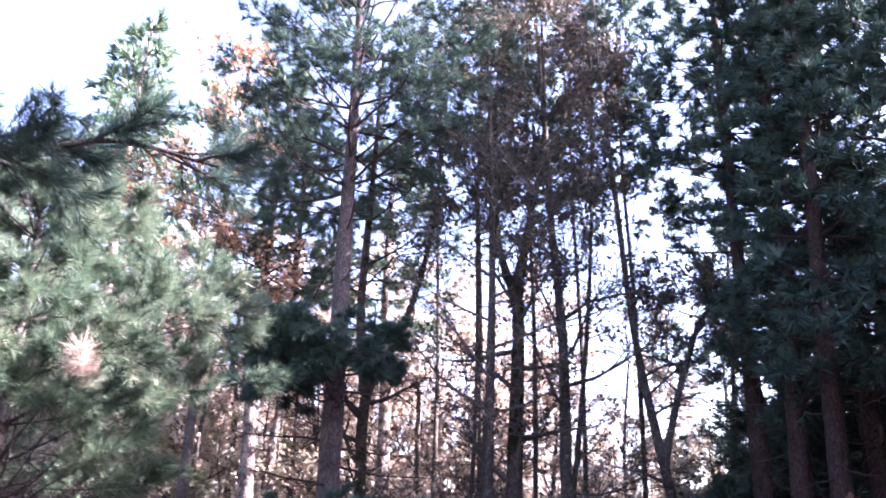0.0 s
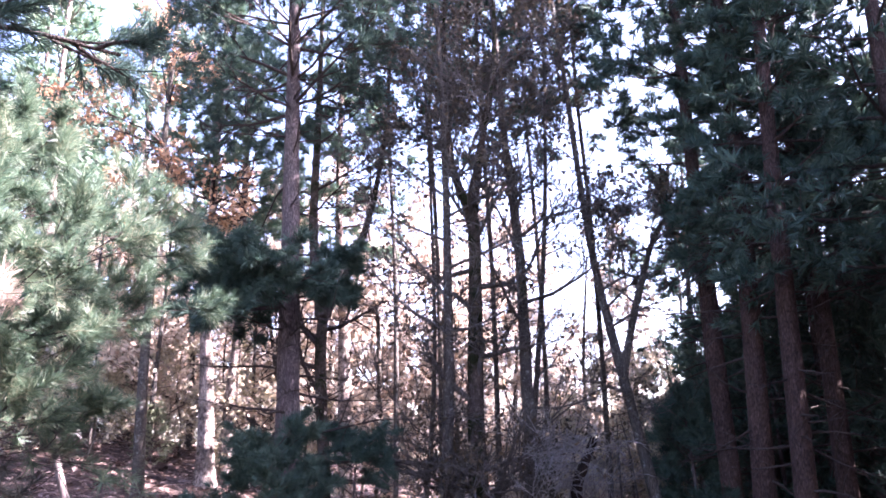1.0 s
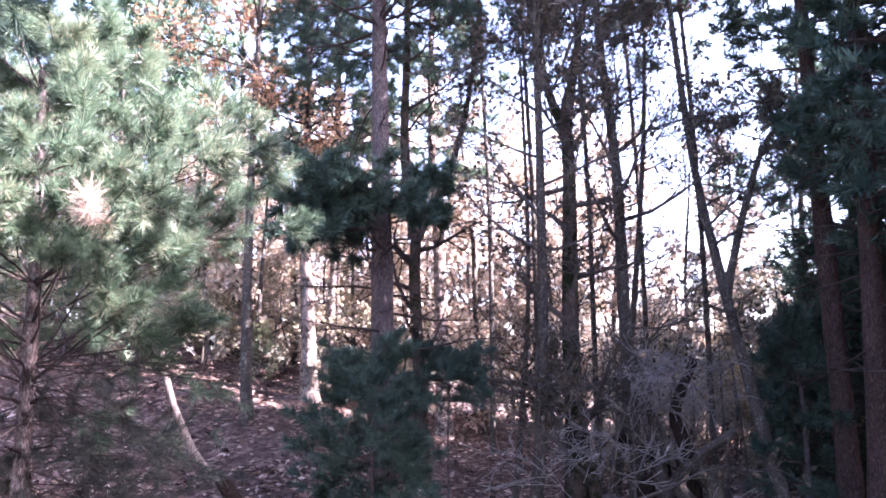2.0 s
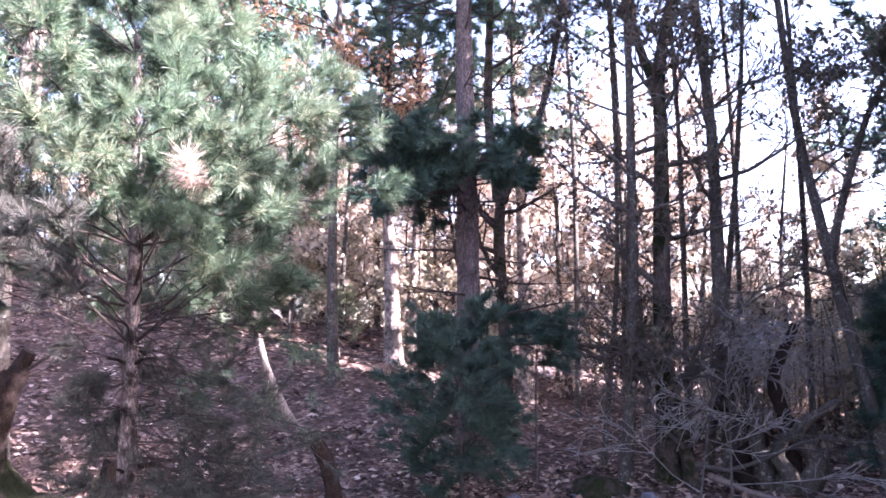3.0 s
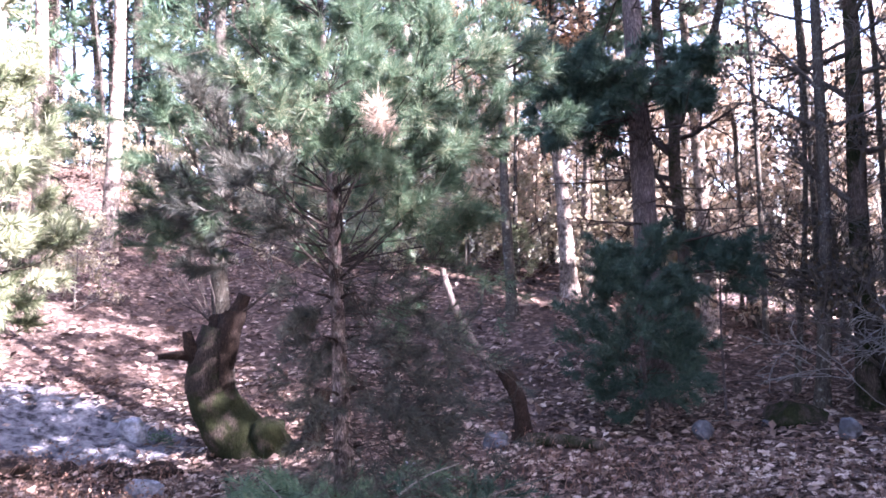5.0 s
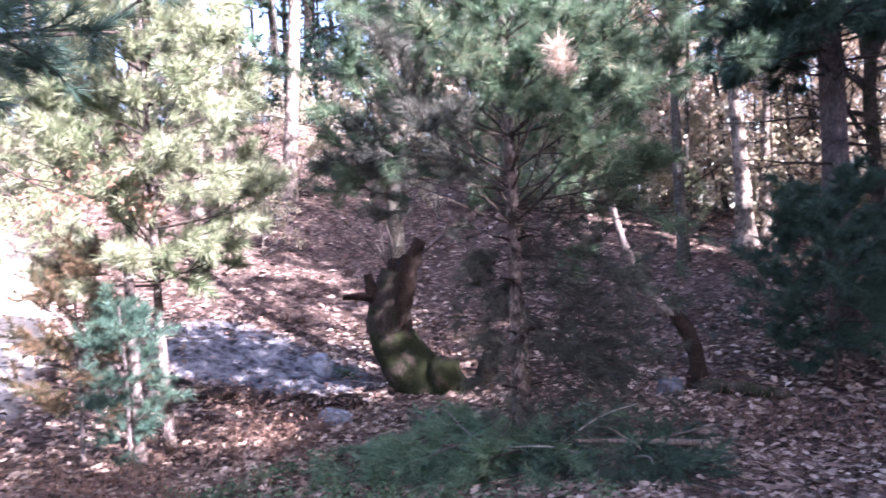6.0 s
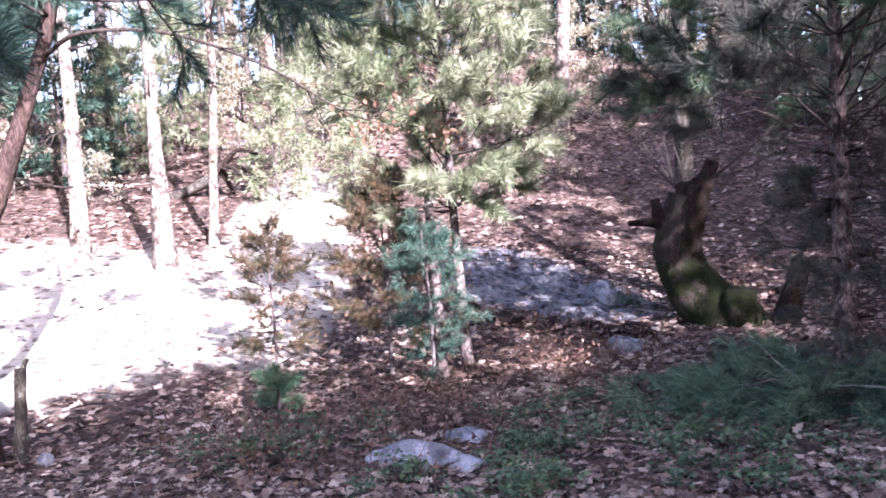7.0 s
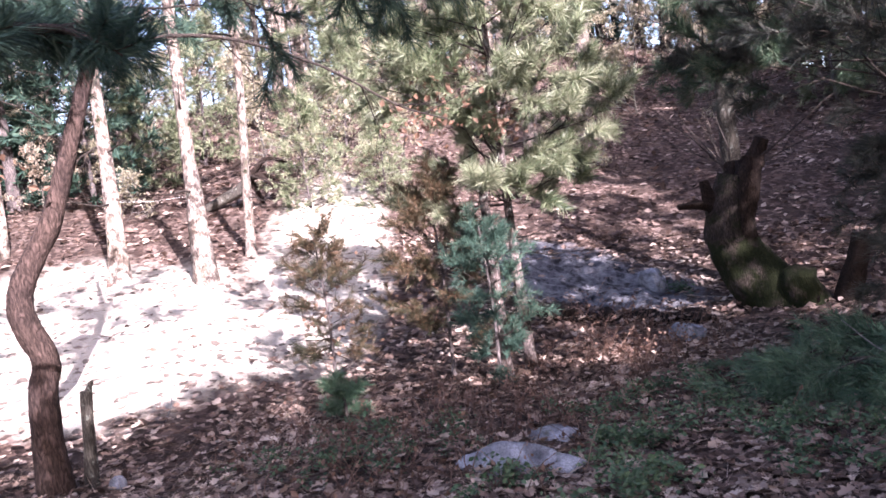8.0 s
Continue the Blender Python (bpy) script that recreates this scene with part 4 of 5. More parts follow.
for i in range(14):
    p = np.array([-3.2, 5.6, 0]) + rng_h.uniform(-0.2, 0.95) * np.array([1.1, 0.46, 0]) + rng_h.uniform(-0.8, 0.8) * np.array([-0.24, 0.5, 0])
    p[2] = float(lie(p[0], p[1])) + rng_h.uniform(0.1, 0.3)
    a = rng_h.uniform(0, 6.28)
    g = Geo()
    d = np.array([math.cos(a), math.sin(a), rng_h.uniform(0.05, 0.6)]) * rng_h.uniform(0.35, 0.75)
    tube(g, spline([p - hb, p - hb + d * 0.5 + rng_h.normal(0, 0.04, 3), p - hb + d], 4), np.linspace(0.011, 0.004, 9), 6)
    part("bare_stick", g, M_TWIG if i % 2 else M_TWIG_MID, heap, "bare grey stick in the heap")
stick = thing("stick", on(-2.6, 5.75), "pale broken stick lying on the brush heap", "stick")
g = Geo()
kb = on(-2.6, 5.75)
tube(g, spline(np.array([(-3.3, 5.38, -0.02), (-2.8, 5.66, 0.0), (-1.98, 6.03, 0.0)]) - kb, 5), np.linspace(0.012, 0.026, 11), 7, 0.08, rng_h)
part("stem", g, M_DEADWOOD, stick)

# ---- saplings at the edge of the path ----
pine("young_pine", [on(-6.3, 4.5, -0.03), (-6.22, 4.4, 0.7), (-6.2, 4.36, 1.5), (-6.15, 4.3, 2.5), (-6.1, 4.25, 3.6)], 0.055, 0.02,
     "young pine with yellow-green sunlit needles on a thin pale stem", 71, crown=(0.42, 1.0), limb=1.35, whorl=0.26, per_whorl=5, level=2, kids=5, tuft=(70, 0.13, 0.008), mat=M_NEEDLE_SUNLIT, bark=M_BARK_YOUNG, dead=6, dead_len=0.6, taper=0.35, sides=9, rise=0.2)
dp = thing("dead_sapling", on(-6.15, 4.1), "broken dead pine stem among saplings", "tree")
g = Geo()
trunk_of(g, [(0, 0, -0.05), (0.05, -0.05, 1.0), (0.04, -0.06, 1.68)], 0.055, 0.04, rng_h, 9, 0.2, 6, 0.08)
part("stem", g, M_BARK_YOUNG, dp)
for x, y, h, w, sd, m, lab in [(-6.62, 3.85, 1.8, 0.72, 72, M_NEEDLE_RUST, "slim young pine with browning needles"), (-6.0, 3.9, 1.42, 0.55, 73, M_NEEDLE_DARK, "dense dark green pine sapling"),
                               (-7.3, 3.0, 1.5, 0.55, 74, M_NEEDLE_RUST, "sparse pine sapling with bare twigs"), (-6.35, 2.6, 0.35, 0.3, 75, M_NEEDLE, "tiny green pine seedling")]:
    b0 = on(x, y, -0.02)
    pine("pine_sapling", [b0, b0 + [0.02, 0.0, h * 0.5], b0 + [-0.01, -0.03, h]], 0.02, 0.006, lab, sd, crown=(0.25, 1.0), limb=w, whorl=0.16, per_whorl=5, level=1, kids=5, tuft=({74: 44, 73: 56}.get(sd, 84), 0.085, 0.006), mat=m, dead=5, dead_len=0.35, taper=0.6, sides=7, group="pine saplings by the path")
    if sd in (72, 74):
        g, rr = Geo(), np.random.default_rng(sd)
        leaves(g, b0 + rr.normal(0, 1, (90, 3)) * [0.2, 0.2, 0.28] + [0, 0, h * 0.5], 0.05, rr)
        ob = part("leaves", g, M_RUSSET, None, smooth=False)
        tagged(ob, "russet dead leaves caught in a sapling", "leaves", kind="stuff")

for x, y, z, c, sp in [(-5.95, 3.45, 2.1, 90, 0.16), (-5.7, 3.95, 1.98, 70, 0.12), (-6.1, 3.85, 2.35, 60, 0.2), (-6.55, 0.35, 1.85, 60, 0.16)]:
    g, rr = Geo(), np.random.default_rng(int(c))
    leaves(g, np.array([x, y, z]) + rr.normal(0, sp, (c, 3)) * [1, 1, 0.6], 0.06, rr, droop=0.5)
    tagged(part("dead_leaves", g, M_RUSSET, None, smooth=False), "russet dead oak leaves caught in pine twigs", "leaves", kind="stuff")

# ---- the sinuous tree and its neighbours ----
wb = on(-6.62, 0.54)
wav = thing("pine_tree", wb, "thin sinuous pine with a bare winding trunk", "tree")
rng_w = np.random.default_rng(91)
g = Geo()
ws = spline(np.array([(-6.62, 0.54, -0.28), (-6.62, 0.53, 0.1), (-6.62, 0.55, 0.45), (-6.62, 0.60, 0.68), (-6.62, 0.53, 0.88), (-6.62, 0.50, 1.06), (-6.62, 0.54, 1.22), (-6.61, 0.64, 1.4), (-6.59, 0.76, 1.6), (-6.57, 0.88, 1.92), (-6.55, 0.99, 2.22), (-6.52, 1.17, 2.75), (-6.45, 1.3, 3.4), (-6.3, 1.35, 4.4)]) - wb, 5)
tube(g, ws, np.interp(np.linspace(0, 1, len(ws)), [0, .1, .6, 1], [.12, .095, .07, .03]), 12, 0.05, rng_w)
part("trunk", g, M_BARK_RED_SHADED, wav)
for i in range(16):
    q = int(rng_w.uniform(0.84, 0.98) * len(ws))
    a = rng_w.uniform(0, 6.28)
    g, tips = Geo(), []
    grow(g, tips, ws[q], (math.cos(a), math.sin(a), rng_w.uniform(-0.1, 0.3)), rng_w.uniform(0.6, 1.2), 0.016, 2, rng_w, 4, 0.12, 0.0, 0.4, (0.5, 0.9), 0.5, 0.3)
    lb = part("limb", g, M_TWIG_DARK, wav)
    g = Geo()
    needles(g, [(q2, d, rng_w.uniform(0.8, 1.1)) for q2, d, _ in tips], 60, 0.14, 0.006, rng_w)
    part("needles", g, M_NEEDLE_DARK, lb, smooth=False)
g, tips = Geo(), []
arch = spline(np.array([(-6.52, 1.15, 2.6), (-6.25, 1.35, 2.72), (-5.95, 1.85, 2.69), (-5.67, 2.43, 2.44), (-5.43, 2.87, 2.11), (-5.24, 3.15, 1.97)]) - wb, 4)
tube(g, arch, np.linspace(0.018, 0.005, len(arch)), 6)
for q in range(4, len(arch) - 1, 2):
    grow(g, tips, arch[q], (rng_w.normal(0, .5), 0.6, rng_w.normal(-0.1, .4)), rng_w.uniform(0.3, 0.7), 0.006, 1, rng_w, 3, 0.15, -0.03, 0, (0.4, 0.8), 0.5, 0.3, 4)
part("limb", g, M_TWIG_DARK, wav, "long bare arching branch")
stub = thing("tree_stub", on(-6.6, 0.76), "thin broken stub of a dead sapling", "stump")
g = Geo()
trunk_of(g, [(0, 0, -0.05), (0.01, 0.02, 0.3), (0.01, 0.05, 0.66)], 0.042, 0.036, rng_w, 9, 0.15, 5, 0.1)
tube(g, [(0.01, 0.05, 0.62), (0.01, 0.08, 0.7), (0.02, 0.1, 0.72)], [0.03, 0.02, 0.012], 6)
part("stem", g, M_BARK_OAK, stub)

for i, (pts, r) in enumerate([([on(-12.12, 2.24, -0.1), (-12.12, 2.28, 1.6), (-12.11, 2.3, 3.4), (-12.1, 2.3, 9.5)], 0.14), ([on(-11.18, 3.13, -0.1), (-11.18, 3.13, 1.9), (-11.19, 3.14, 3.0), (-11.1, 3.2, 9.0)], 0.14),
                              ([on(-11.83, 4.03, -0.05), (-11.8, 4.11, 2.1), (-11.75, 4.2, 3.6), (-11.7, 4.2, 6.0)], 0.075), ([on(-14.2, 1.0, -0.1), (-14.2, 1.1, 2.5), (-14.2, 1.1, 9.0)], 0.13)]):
    pine("pine_tree", pts, r, 0.05, "sunlit pale pine trunk with dark knots", 100 + i, crown=(0.62, 1.0), limb=1.5, level=2, tuft=(34, 0.15, 0.011), mat=M_NEEDLE_SUNLIT, bark=M_BARK_SUNLIT, dead=12, dead_len=1.2, group="sunlit pines beyond the path")
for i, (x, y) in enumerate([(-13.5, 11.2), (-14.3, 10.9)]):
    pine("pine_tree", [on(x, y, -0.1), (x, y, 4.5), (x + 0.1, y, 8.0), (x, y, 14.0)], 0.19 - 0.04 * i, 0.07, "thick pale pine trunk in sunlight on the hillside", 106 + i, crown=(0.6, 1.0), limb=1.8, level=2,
         tuft=(34, 0.17, 0.014), mat=M_NEEDLE_SUNLIT, bark=M_BARK_SUNLIT, dead=10, dead_len=1.4, group="pale pines on the hillside")
rope = thing("cord", (-11.65, 2.75, 1.85), "thin white cord stretched between two pines", "cord")
g = Geo()
tube(g, [(-0.47, -0.5, 0.05), (0.05, 0, -0.02), (0.47, 0.42, 0.0)], [0.0018] * 3, 5)
m_cord, _, _, cb = base_mat("white_cord", 0.8)
cb.inputs["Base Color"].default_value = (0.7, 0.68, 0.64, 1)
part("strand", g, m_cord, rope)
up = thing("uprooted_stump", on(-14.4, 4.7), "uprooted grey stump leaning on the slope", "stump")
g = Geo()
trunk_of(g, [(-0.45, -0.45, 0.0), (0, 0, 0.22), (0.25, 0.25, 0.36)], 0.07, 0.13, rng_w, 10, 0.0, 5, 0.1)
part("stem", g, M_BARK_OAK, up)
for i in range(7):
    g = Geo()
    a = i * 0.9
    tube(g, spline([(0.3, 0.3, 0.5), (0.45 + 0.2 * math.cos(a), 0.4 + 0.2 * math.sin(a), 0.5 + 0.3 * math.sin(a * 1.7)), (0.5 + 0.5 * math.cos(a), 0.45 + 0.5 * math.sin(a), 0.3 + 0.4 * math.sin(a * 1.7))], 4), np.linspace(0.07, 0.02, 9), 6, 0.1, rng_w)
    part("root", g, M_ROTTEN, up)

# ---- overhanging boughs near the camera ----
def overhang(name, pts, label, seed, n, ln, per=80, droop=-0.02, needle=0.13):
    rng = np.random.default_rng(seed)
    b0 = np.array(pts[0], float)
    t = thing(name, b0, label, "branch")
    g, tips = Geo(), []
    s = spline(np.array(pts, float) - b0, 5)
    tube(g, s, np.linspace(0.026, 0.006, len(s)), 7, 0.05, rng)
    for i in range(n):
        q = int(rng.uniform(0.35, 0.98) * len(s))
        side = unit(np.cross(s[min(q + 1, len(s) - 1)] - s[q - 1], [0, 0, 1])) * (1 if i % 2 else -1)
        d = unit(s[min(q + 1, len(s) - 1)] - s[q - 1]) + side * rng.uniform(0.4, 1.2) + [0, 0, rng.normal(0, 0.2)]
        grow(g, tips, s[q], d, ln * rng.uniform(0.6, 1.2), 0.009, 1, rng, 4, 0.12, droop, 0.4, (0.4, 0.9), 0.5, 0.3, 5)
    part("limb", g, M_TWIG_DARK, t)
    g = Geo()
    needles(g, [(p, d, rng.uniform(0.8, 1.1)) for p, d, _ in tips], per, needle, 0.004, rng, (0.25, 1.1), needle * 1.2)
    part("needles", g, M_NEEDLE_DARK, t, smooth=False)
    return t


cam_pine = pine("pine_tree", [on(-3.7, -1.2, -0.05), (-3.75, -1.2, 2.0), (-3.8, -1.1, 5.0), (-3.8, -1.0, 8.5)], 0.13, 0.04, "pine beside the track with spreading boughs", 110,
                crown=(0.66, 1.0), limb=1.4, level=2, tuft=(40, 0.15, 0.010), mat=M_NEEDLE_DARK, dead=4)
overhang("pine_bough", [(-3.78, -1.15, 2.6), (-3.6, 0.0, 2.5), (-3.3, 0.95, 2.40), (-3.1, 1.5, 2.36), (-2.85, 2.0, 2.42)], "dark pine bough hanging over the clearing", 111, 24, 0.5, 110)
overhang("pine_bough", [(-2.9, 2.3, 3.2), (-2.2, 2.5, 3.1), (-1.78, 2.62, 3.06), (-1.45, 2.85, 3.24), (-1.05, 3.0, 3.2)], "thin dark pine twig overhead", 112, 17, 0.36, 90)
overhang("pine_bough", [(-3.72, -1.15, 2.15), (-3.2, -0.6, 2.06), (-2.75, -0.1, 1.96), (-2.6, 0.15, 1.92), (-2.5, 0.36, 1.88)], "low dark pine bough beside the track", 113, 14, 0.26, 70, -0.02, 0.10)


# ---- the wood behind and around ----
def bg_base(kind, seed):
    if kind == "pine":
        return pine("pine_tree", [(0, 0, -0.2), (0.05, 0, 4), (0.0, 0.1, 8), (0.1, 0.0, 12.5)], 0.15, 0.04, "tall pine in the wood behind", seed, crown=(0.42, 1.0), limb=2.1, whorl=0.7, per_whorl=4, level=1, kids=6, tuft=(18, 0.3, 0.06), mat=M_NEEDLE, bark=M_BARK_SUNLIT, dead=14, dead_len=1.4, group="pines in the wood behind", sides=8, far=True)
    if kind == "darkpine":
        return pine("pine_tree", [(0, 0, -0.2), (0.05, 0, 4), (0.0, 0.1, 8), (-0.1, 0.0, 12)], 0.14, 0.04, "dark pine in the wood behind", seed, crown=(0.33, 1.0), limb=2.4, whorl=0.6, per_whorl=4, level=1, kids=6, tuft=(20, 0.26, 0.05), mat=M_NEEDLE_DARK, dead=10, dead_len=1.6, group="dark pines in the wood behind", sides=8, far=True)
    if kind == "oak":
        return broadleaf("oak_tree", [([(0, 0, -0.2), (0.15, 0, 2.5), (0.0, 0.2, 5.0), (0.3, 0.1, 8.5)], 0.09, 0.03)], "thin oak with withered ochre leaves", seed, limb=2.6, count=13, kids=5, level=3, start=0.14, leaf=M_OCHRE, keep=0.9, leaf_size=0.185, per_tip=6, group="oaks in the wood behind", sides=7, far=True)
    if kind == "olive":
        return broadleaf("oak_tree", [([(0, 0, -0.2), (-0.1, 0, 1.5), (0.1, 0.2, 3.0), (0.0, 0.1, 5.0)], 0.05, 0.02)], "thin shrubby oak with sparse olive leaves", seed, limb=2.1, count=11, kids=5, level=3, start=0.06, leaf=M_HAZY, keep=0.9, leaf_size=0.165, per_tip=5, twig=M_TWIG, group="shrubby oaks in the wood behind", sides=6, far=True)
    if kind == "thicket":
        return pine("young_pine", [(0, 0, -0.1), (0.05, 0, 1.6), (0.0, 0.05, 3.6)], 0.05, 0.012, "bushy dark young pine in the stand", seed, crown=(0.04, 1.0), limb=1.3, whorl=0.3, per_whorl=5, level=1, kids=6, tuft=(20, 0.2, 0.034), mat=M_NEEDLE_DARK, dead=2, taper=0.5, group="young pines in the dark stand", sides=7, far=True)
    if kind == "pole":
        return pine("pine_tree", [(0, 0, -0.2), (0.05, 0, 4), (-0.05, 0.1, 8.5)], 0.10, 0.03, "thin dark pine pole with dead twigs", seed, crown=(0.8, 1.0), limb=1.2, whorl=0.5, per_whorl=4, level=1, kids=5, tuft=(16, 0.3, 0.05), mat=M_NEEDLE_DARK, bark=M_BARK_OAK, dead=26, dead_len=1.4, group="thin pine poles in the stand", sides=7, far=True)
    # opaque crown, built to block the sun from outside the view
    if kind == "broad":
        return pine("pine_tree", [(0, 0, -0.2), (0.1, 0, 3), (0.0, 0.1, 6.9)], 0.13, 0.05, "unseen broad-crowned pine added for its shade", seed, crown=(0.45, 1.0), limb=1.9, whorl=0.38, per_whorl=6, level=1, kids=8, tuft=(14, 0.36, 0.11), mat=M_NEEDLE_DARK, dead=4, taper=0.15, rise=0.1, group="broad pines behind the viewpoint", sides=8, far=True)
    return pine("young_pine", [(0, 0, -0.1), (0.05, 0, 1.6), (0.0, 0.05, 3.4)], 0.05, 0.012, "young sunlit pine on the slope", seed, crown=(0.08, 1.0), limb=1.3, whorl=0.3, per_whorl=5, level=1, kids=7, tuft=(20, 0.19, 0.024), mat=M_NEEDLE_SUNLIT, dead=4, taper=0.6, group="young pines on the slope", sides=7, far=True)


PROTO = {k: [bg_base(k, 200 + 10 * i + j) for j in range(2)] for i, k in enumerate(("pine", "darkpine", "oak", "olive", "young", "broad", "pole", "thicket"))}
USED = {id(o): False for v in PROTO.values() for o in v}
rng_f = np.random.default_rng(12)


def plant(kind, x, y, scale=1.0):
    own = np.random.default_rng(int(1000 * abs(x)) + 7919 * int(1000 * abs(y)))
    src = PROTO[kind][int(own.integers(0, 2))]
    m = pose(x, y, float(lie(x, y)) - 0.2, own.normal(0, 1.5), own.normal(0, 1.5), own.uniform(0, 360)) @ Matrix.Scale(scale, 4)
    if USED[id(src)]:
        copy_thing(src, m)
    else:
        USED[id(src)] = True
        src.matrix_basis = m


def polar(th, r):
    return -r * math.sin(radians(th)), r * math.cos(radians(th))


# behind the oaks, straight ahead
for th in np.arange(-16, 27, 3.2):
    for r0, kinds in ((20.5, ("olive", "oak")), (25, ("oak", "olive", "oak")), (31, ("oak", "pine", "oak"))):
        r = r0 + rng_f.uniform(-2.0, 2.0)
        k = kinds[int(rng_f.integers(0, len(kinds)))]
        s = rng_f.uniform(0.85, 1.2) * (0.55 if th < -5 else 1.1)
        if th < -5 and k == "pine":
            k = "oak"
        plant(k, *polar(th + rng_f.uniform(-1.3, 1.3), r), s)
for th, r, s in [(7, 21, 1.5), (10.5, 19.5, 1.45), (13, 23, 1.6), (16, 20.5, 1.5), (19, 23, 1.6), (22, 19.5, 1.4), (3.5, 23, 1.5), (18.6, 18.6, 1.4), (11.5, 18.8, 1.3)]:
    plant("oak", *polar(th, r), s)
for th in np.arange(-15, 35, 1.7):
    plant(("oak", "olive")[int(rng_f.integers(0, 2))], *polar(th + rng_f.uniform(-0.6, 0.6), 25 + rng_f.uniform(-1.5, 2.5)), rng_f.uniform(0.95, 1.2) if th < 12 else rng_f.uniform(1.2, 1.6))
for x, y, s in [(3.0, 16.6, 0.9), (4.2, 17.2, 1.0), (5.0, 16.0, 0.9), (3.6, 18.6, 1.1), (4.8, 19.2, 1.1), (2.2, 18.0, 0.9), (5.8, 18.4, 1.1), (6.2, 16.4, 0.9)]:
    plant("olive", x, y, s)
for th, r, s in [(-3, 20, 0.75), (-5.5, 21, 0.8), (-8, 19.5, 0.75), (-10.5, 20.5, 0.8), (-13, 19.5, 0.75), (-15.5, 21, 0.8), (-6.8, 23, 0.95), (-12, 23, 0.95), (-1, 22.5, 0.9), (-9.5, 17.5, 0.6), (-13.5, 17.2, 0.6)]:
    plant("oak", *polar(th, r), s)
# the stand on the right goes on; unseen dark pines added to shade it
for x, y, s in [(9.6, 9.6, 1.0), (10.6, 11.3, 1.05), (11.2, 13.2, 0.95), (9.8, 12.6, 0.95), (10.8, 15.4, 0.85), (13.0, 9.0, 1.0), (9.0, 8.2, 0.8), (9.2, 7.4, 1.1)]:
    plant("darkpine", x, y, s)
for x, y in [(7.9, 10.5), (8.6, 12.0)]:
    plant("darkpine", x, y, 1.1)
for th in np.arange(-44, -17, 3.2):
    plant("thicket", *polar(th + rng_f.uniform(-1, 1), 22 + rng_f.uniform(-1.5, 1.5)), rng_f.uniform(0.9, 1.2))
    if th < -19:
        plant("thicket", *polar(th + rng_f.uniform(-1, 1) + 1.5, 18.5 + rng_f.uniform(-1.0, 1.0)), rng_f.uniform(0.9, 1.2))
for x, y, s in [(6.0, 13.9, 1.0), (7.3, 15.2, 1.25), (8.3, 16.6, 1.3), (6.4, 16.6, 1.1), (8.2, 13.6, 1.3), (9.4, 15.6, 1.4), (7.2, 12.2, 1.0)]:
    plant("thicket", x, y, s)
for th, r, s in [(-1.5, 18, 1.55), (-6.5, 20, 1.6), (-11, 19, 1.5), (2.5, 19, 1.6), (-4, 23, 1.7)]:
    plant("oak", *polar(th, r), s)
for x, y in [(7.2, 13.0), (7.9, 14.4), (6.5, 15.4), (9.2, 14.2), (8.6, 16.2), (7.4, 17.2), (10.4, 16.6), (9.6, 18.6), (8.2, 19.6), (6.8, 19.2), (11.6, 19.6), (10.6, 21.5), (9.0, 22.6), (7.4, 22.2), (13.0, 22.4), (12.0, 25.0), (6.0, 17.6), (5.6, 21.0)]:
    plant("pole", x, y, rng_f.uniform(0.85, 1.1))
# unseen dark pines beside the view, added and scaled for the shade they throw
for x, y in [(8.6, 5.8), (9.5, 7.5), (7.8, 8.6), (9.4, 6.0), (8.0, 5.0)]:
    plant("darkpine", x, y, rng_f.uniform(0.66, 0.74))
for x, y in [(5.6, 5.0), (6.4, 5.5), (7.2, 5.0)]:
    plant("darkpine", x, y, 0.72)
# broad pines out of view, placed to shade the saplings, young pine and stump
for x, y, s in [(5.2, 3.3, 0.84), (6.0, 2.6, 1.10), (6.0, 3.3, 0.97), (4.8, 2.5, 0.95), (5.6, 4.4, 0.88), (8.8, 6.8, 1.22)]:
    plant("broad", x, y, s)
for x, y in [(9.0, 12.6), (10.2, 14.2), (11.5, 15.8), (12.5, 18.0), (11.4, 21.5), (13.5, 21.0), (9.0, 26.0), (12.0, 25.5), (6.2, 26.5), (8.6, 15.8)]:
    plant("olive", x, y, rng_f.uniform(0.8, 1.0))
for x, y in [(6.0, 18.5), (5.0, 20.5), (4.0, 23.0), (6.5, 24.5), (5.2, 17.0)]:
    plant("olive", x, y, rng_f.uniform(0.8, 1.0))
for x, y in [(8.5, 9.6), (7.1, 8.2), (6.9, 6.3), (8.3, 11.6), (9.0, 13.4)]:
    plant("thicket", x, y, rng_f.uniform(1.2, 1.5))
for th in np.arange(1, 25, 1.9):
    plant("olive", *polar(th, 22 + rng_f.uniform(-1.5, 2)), rng_f.uniform(0.55, 0.8))
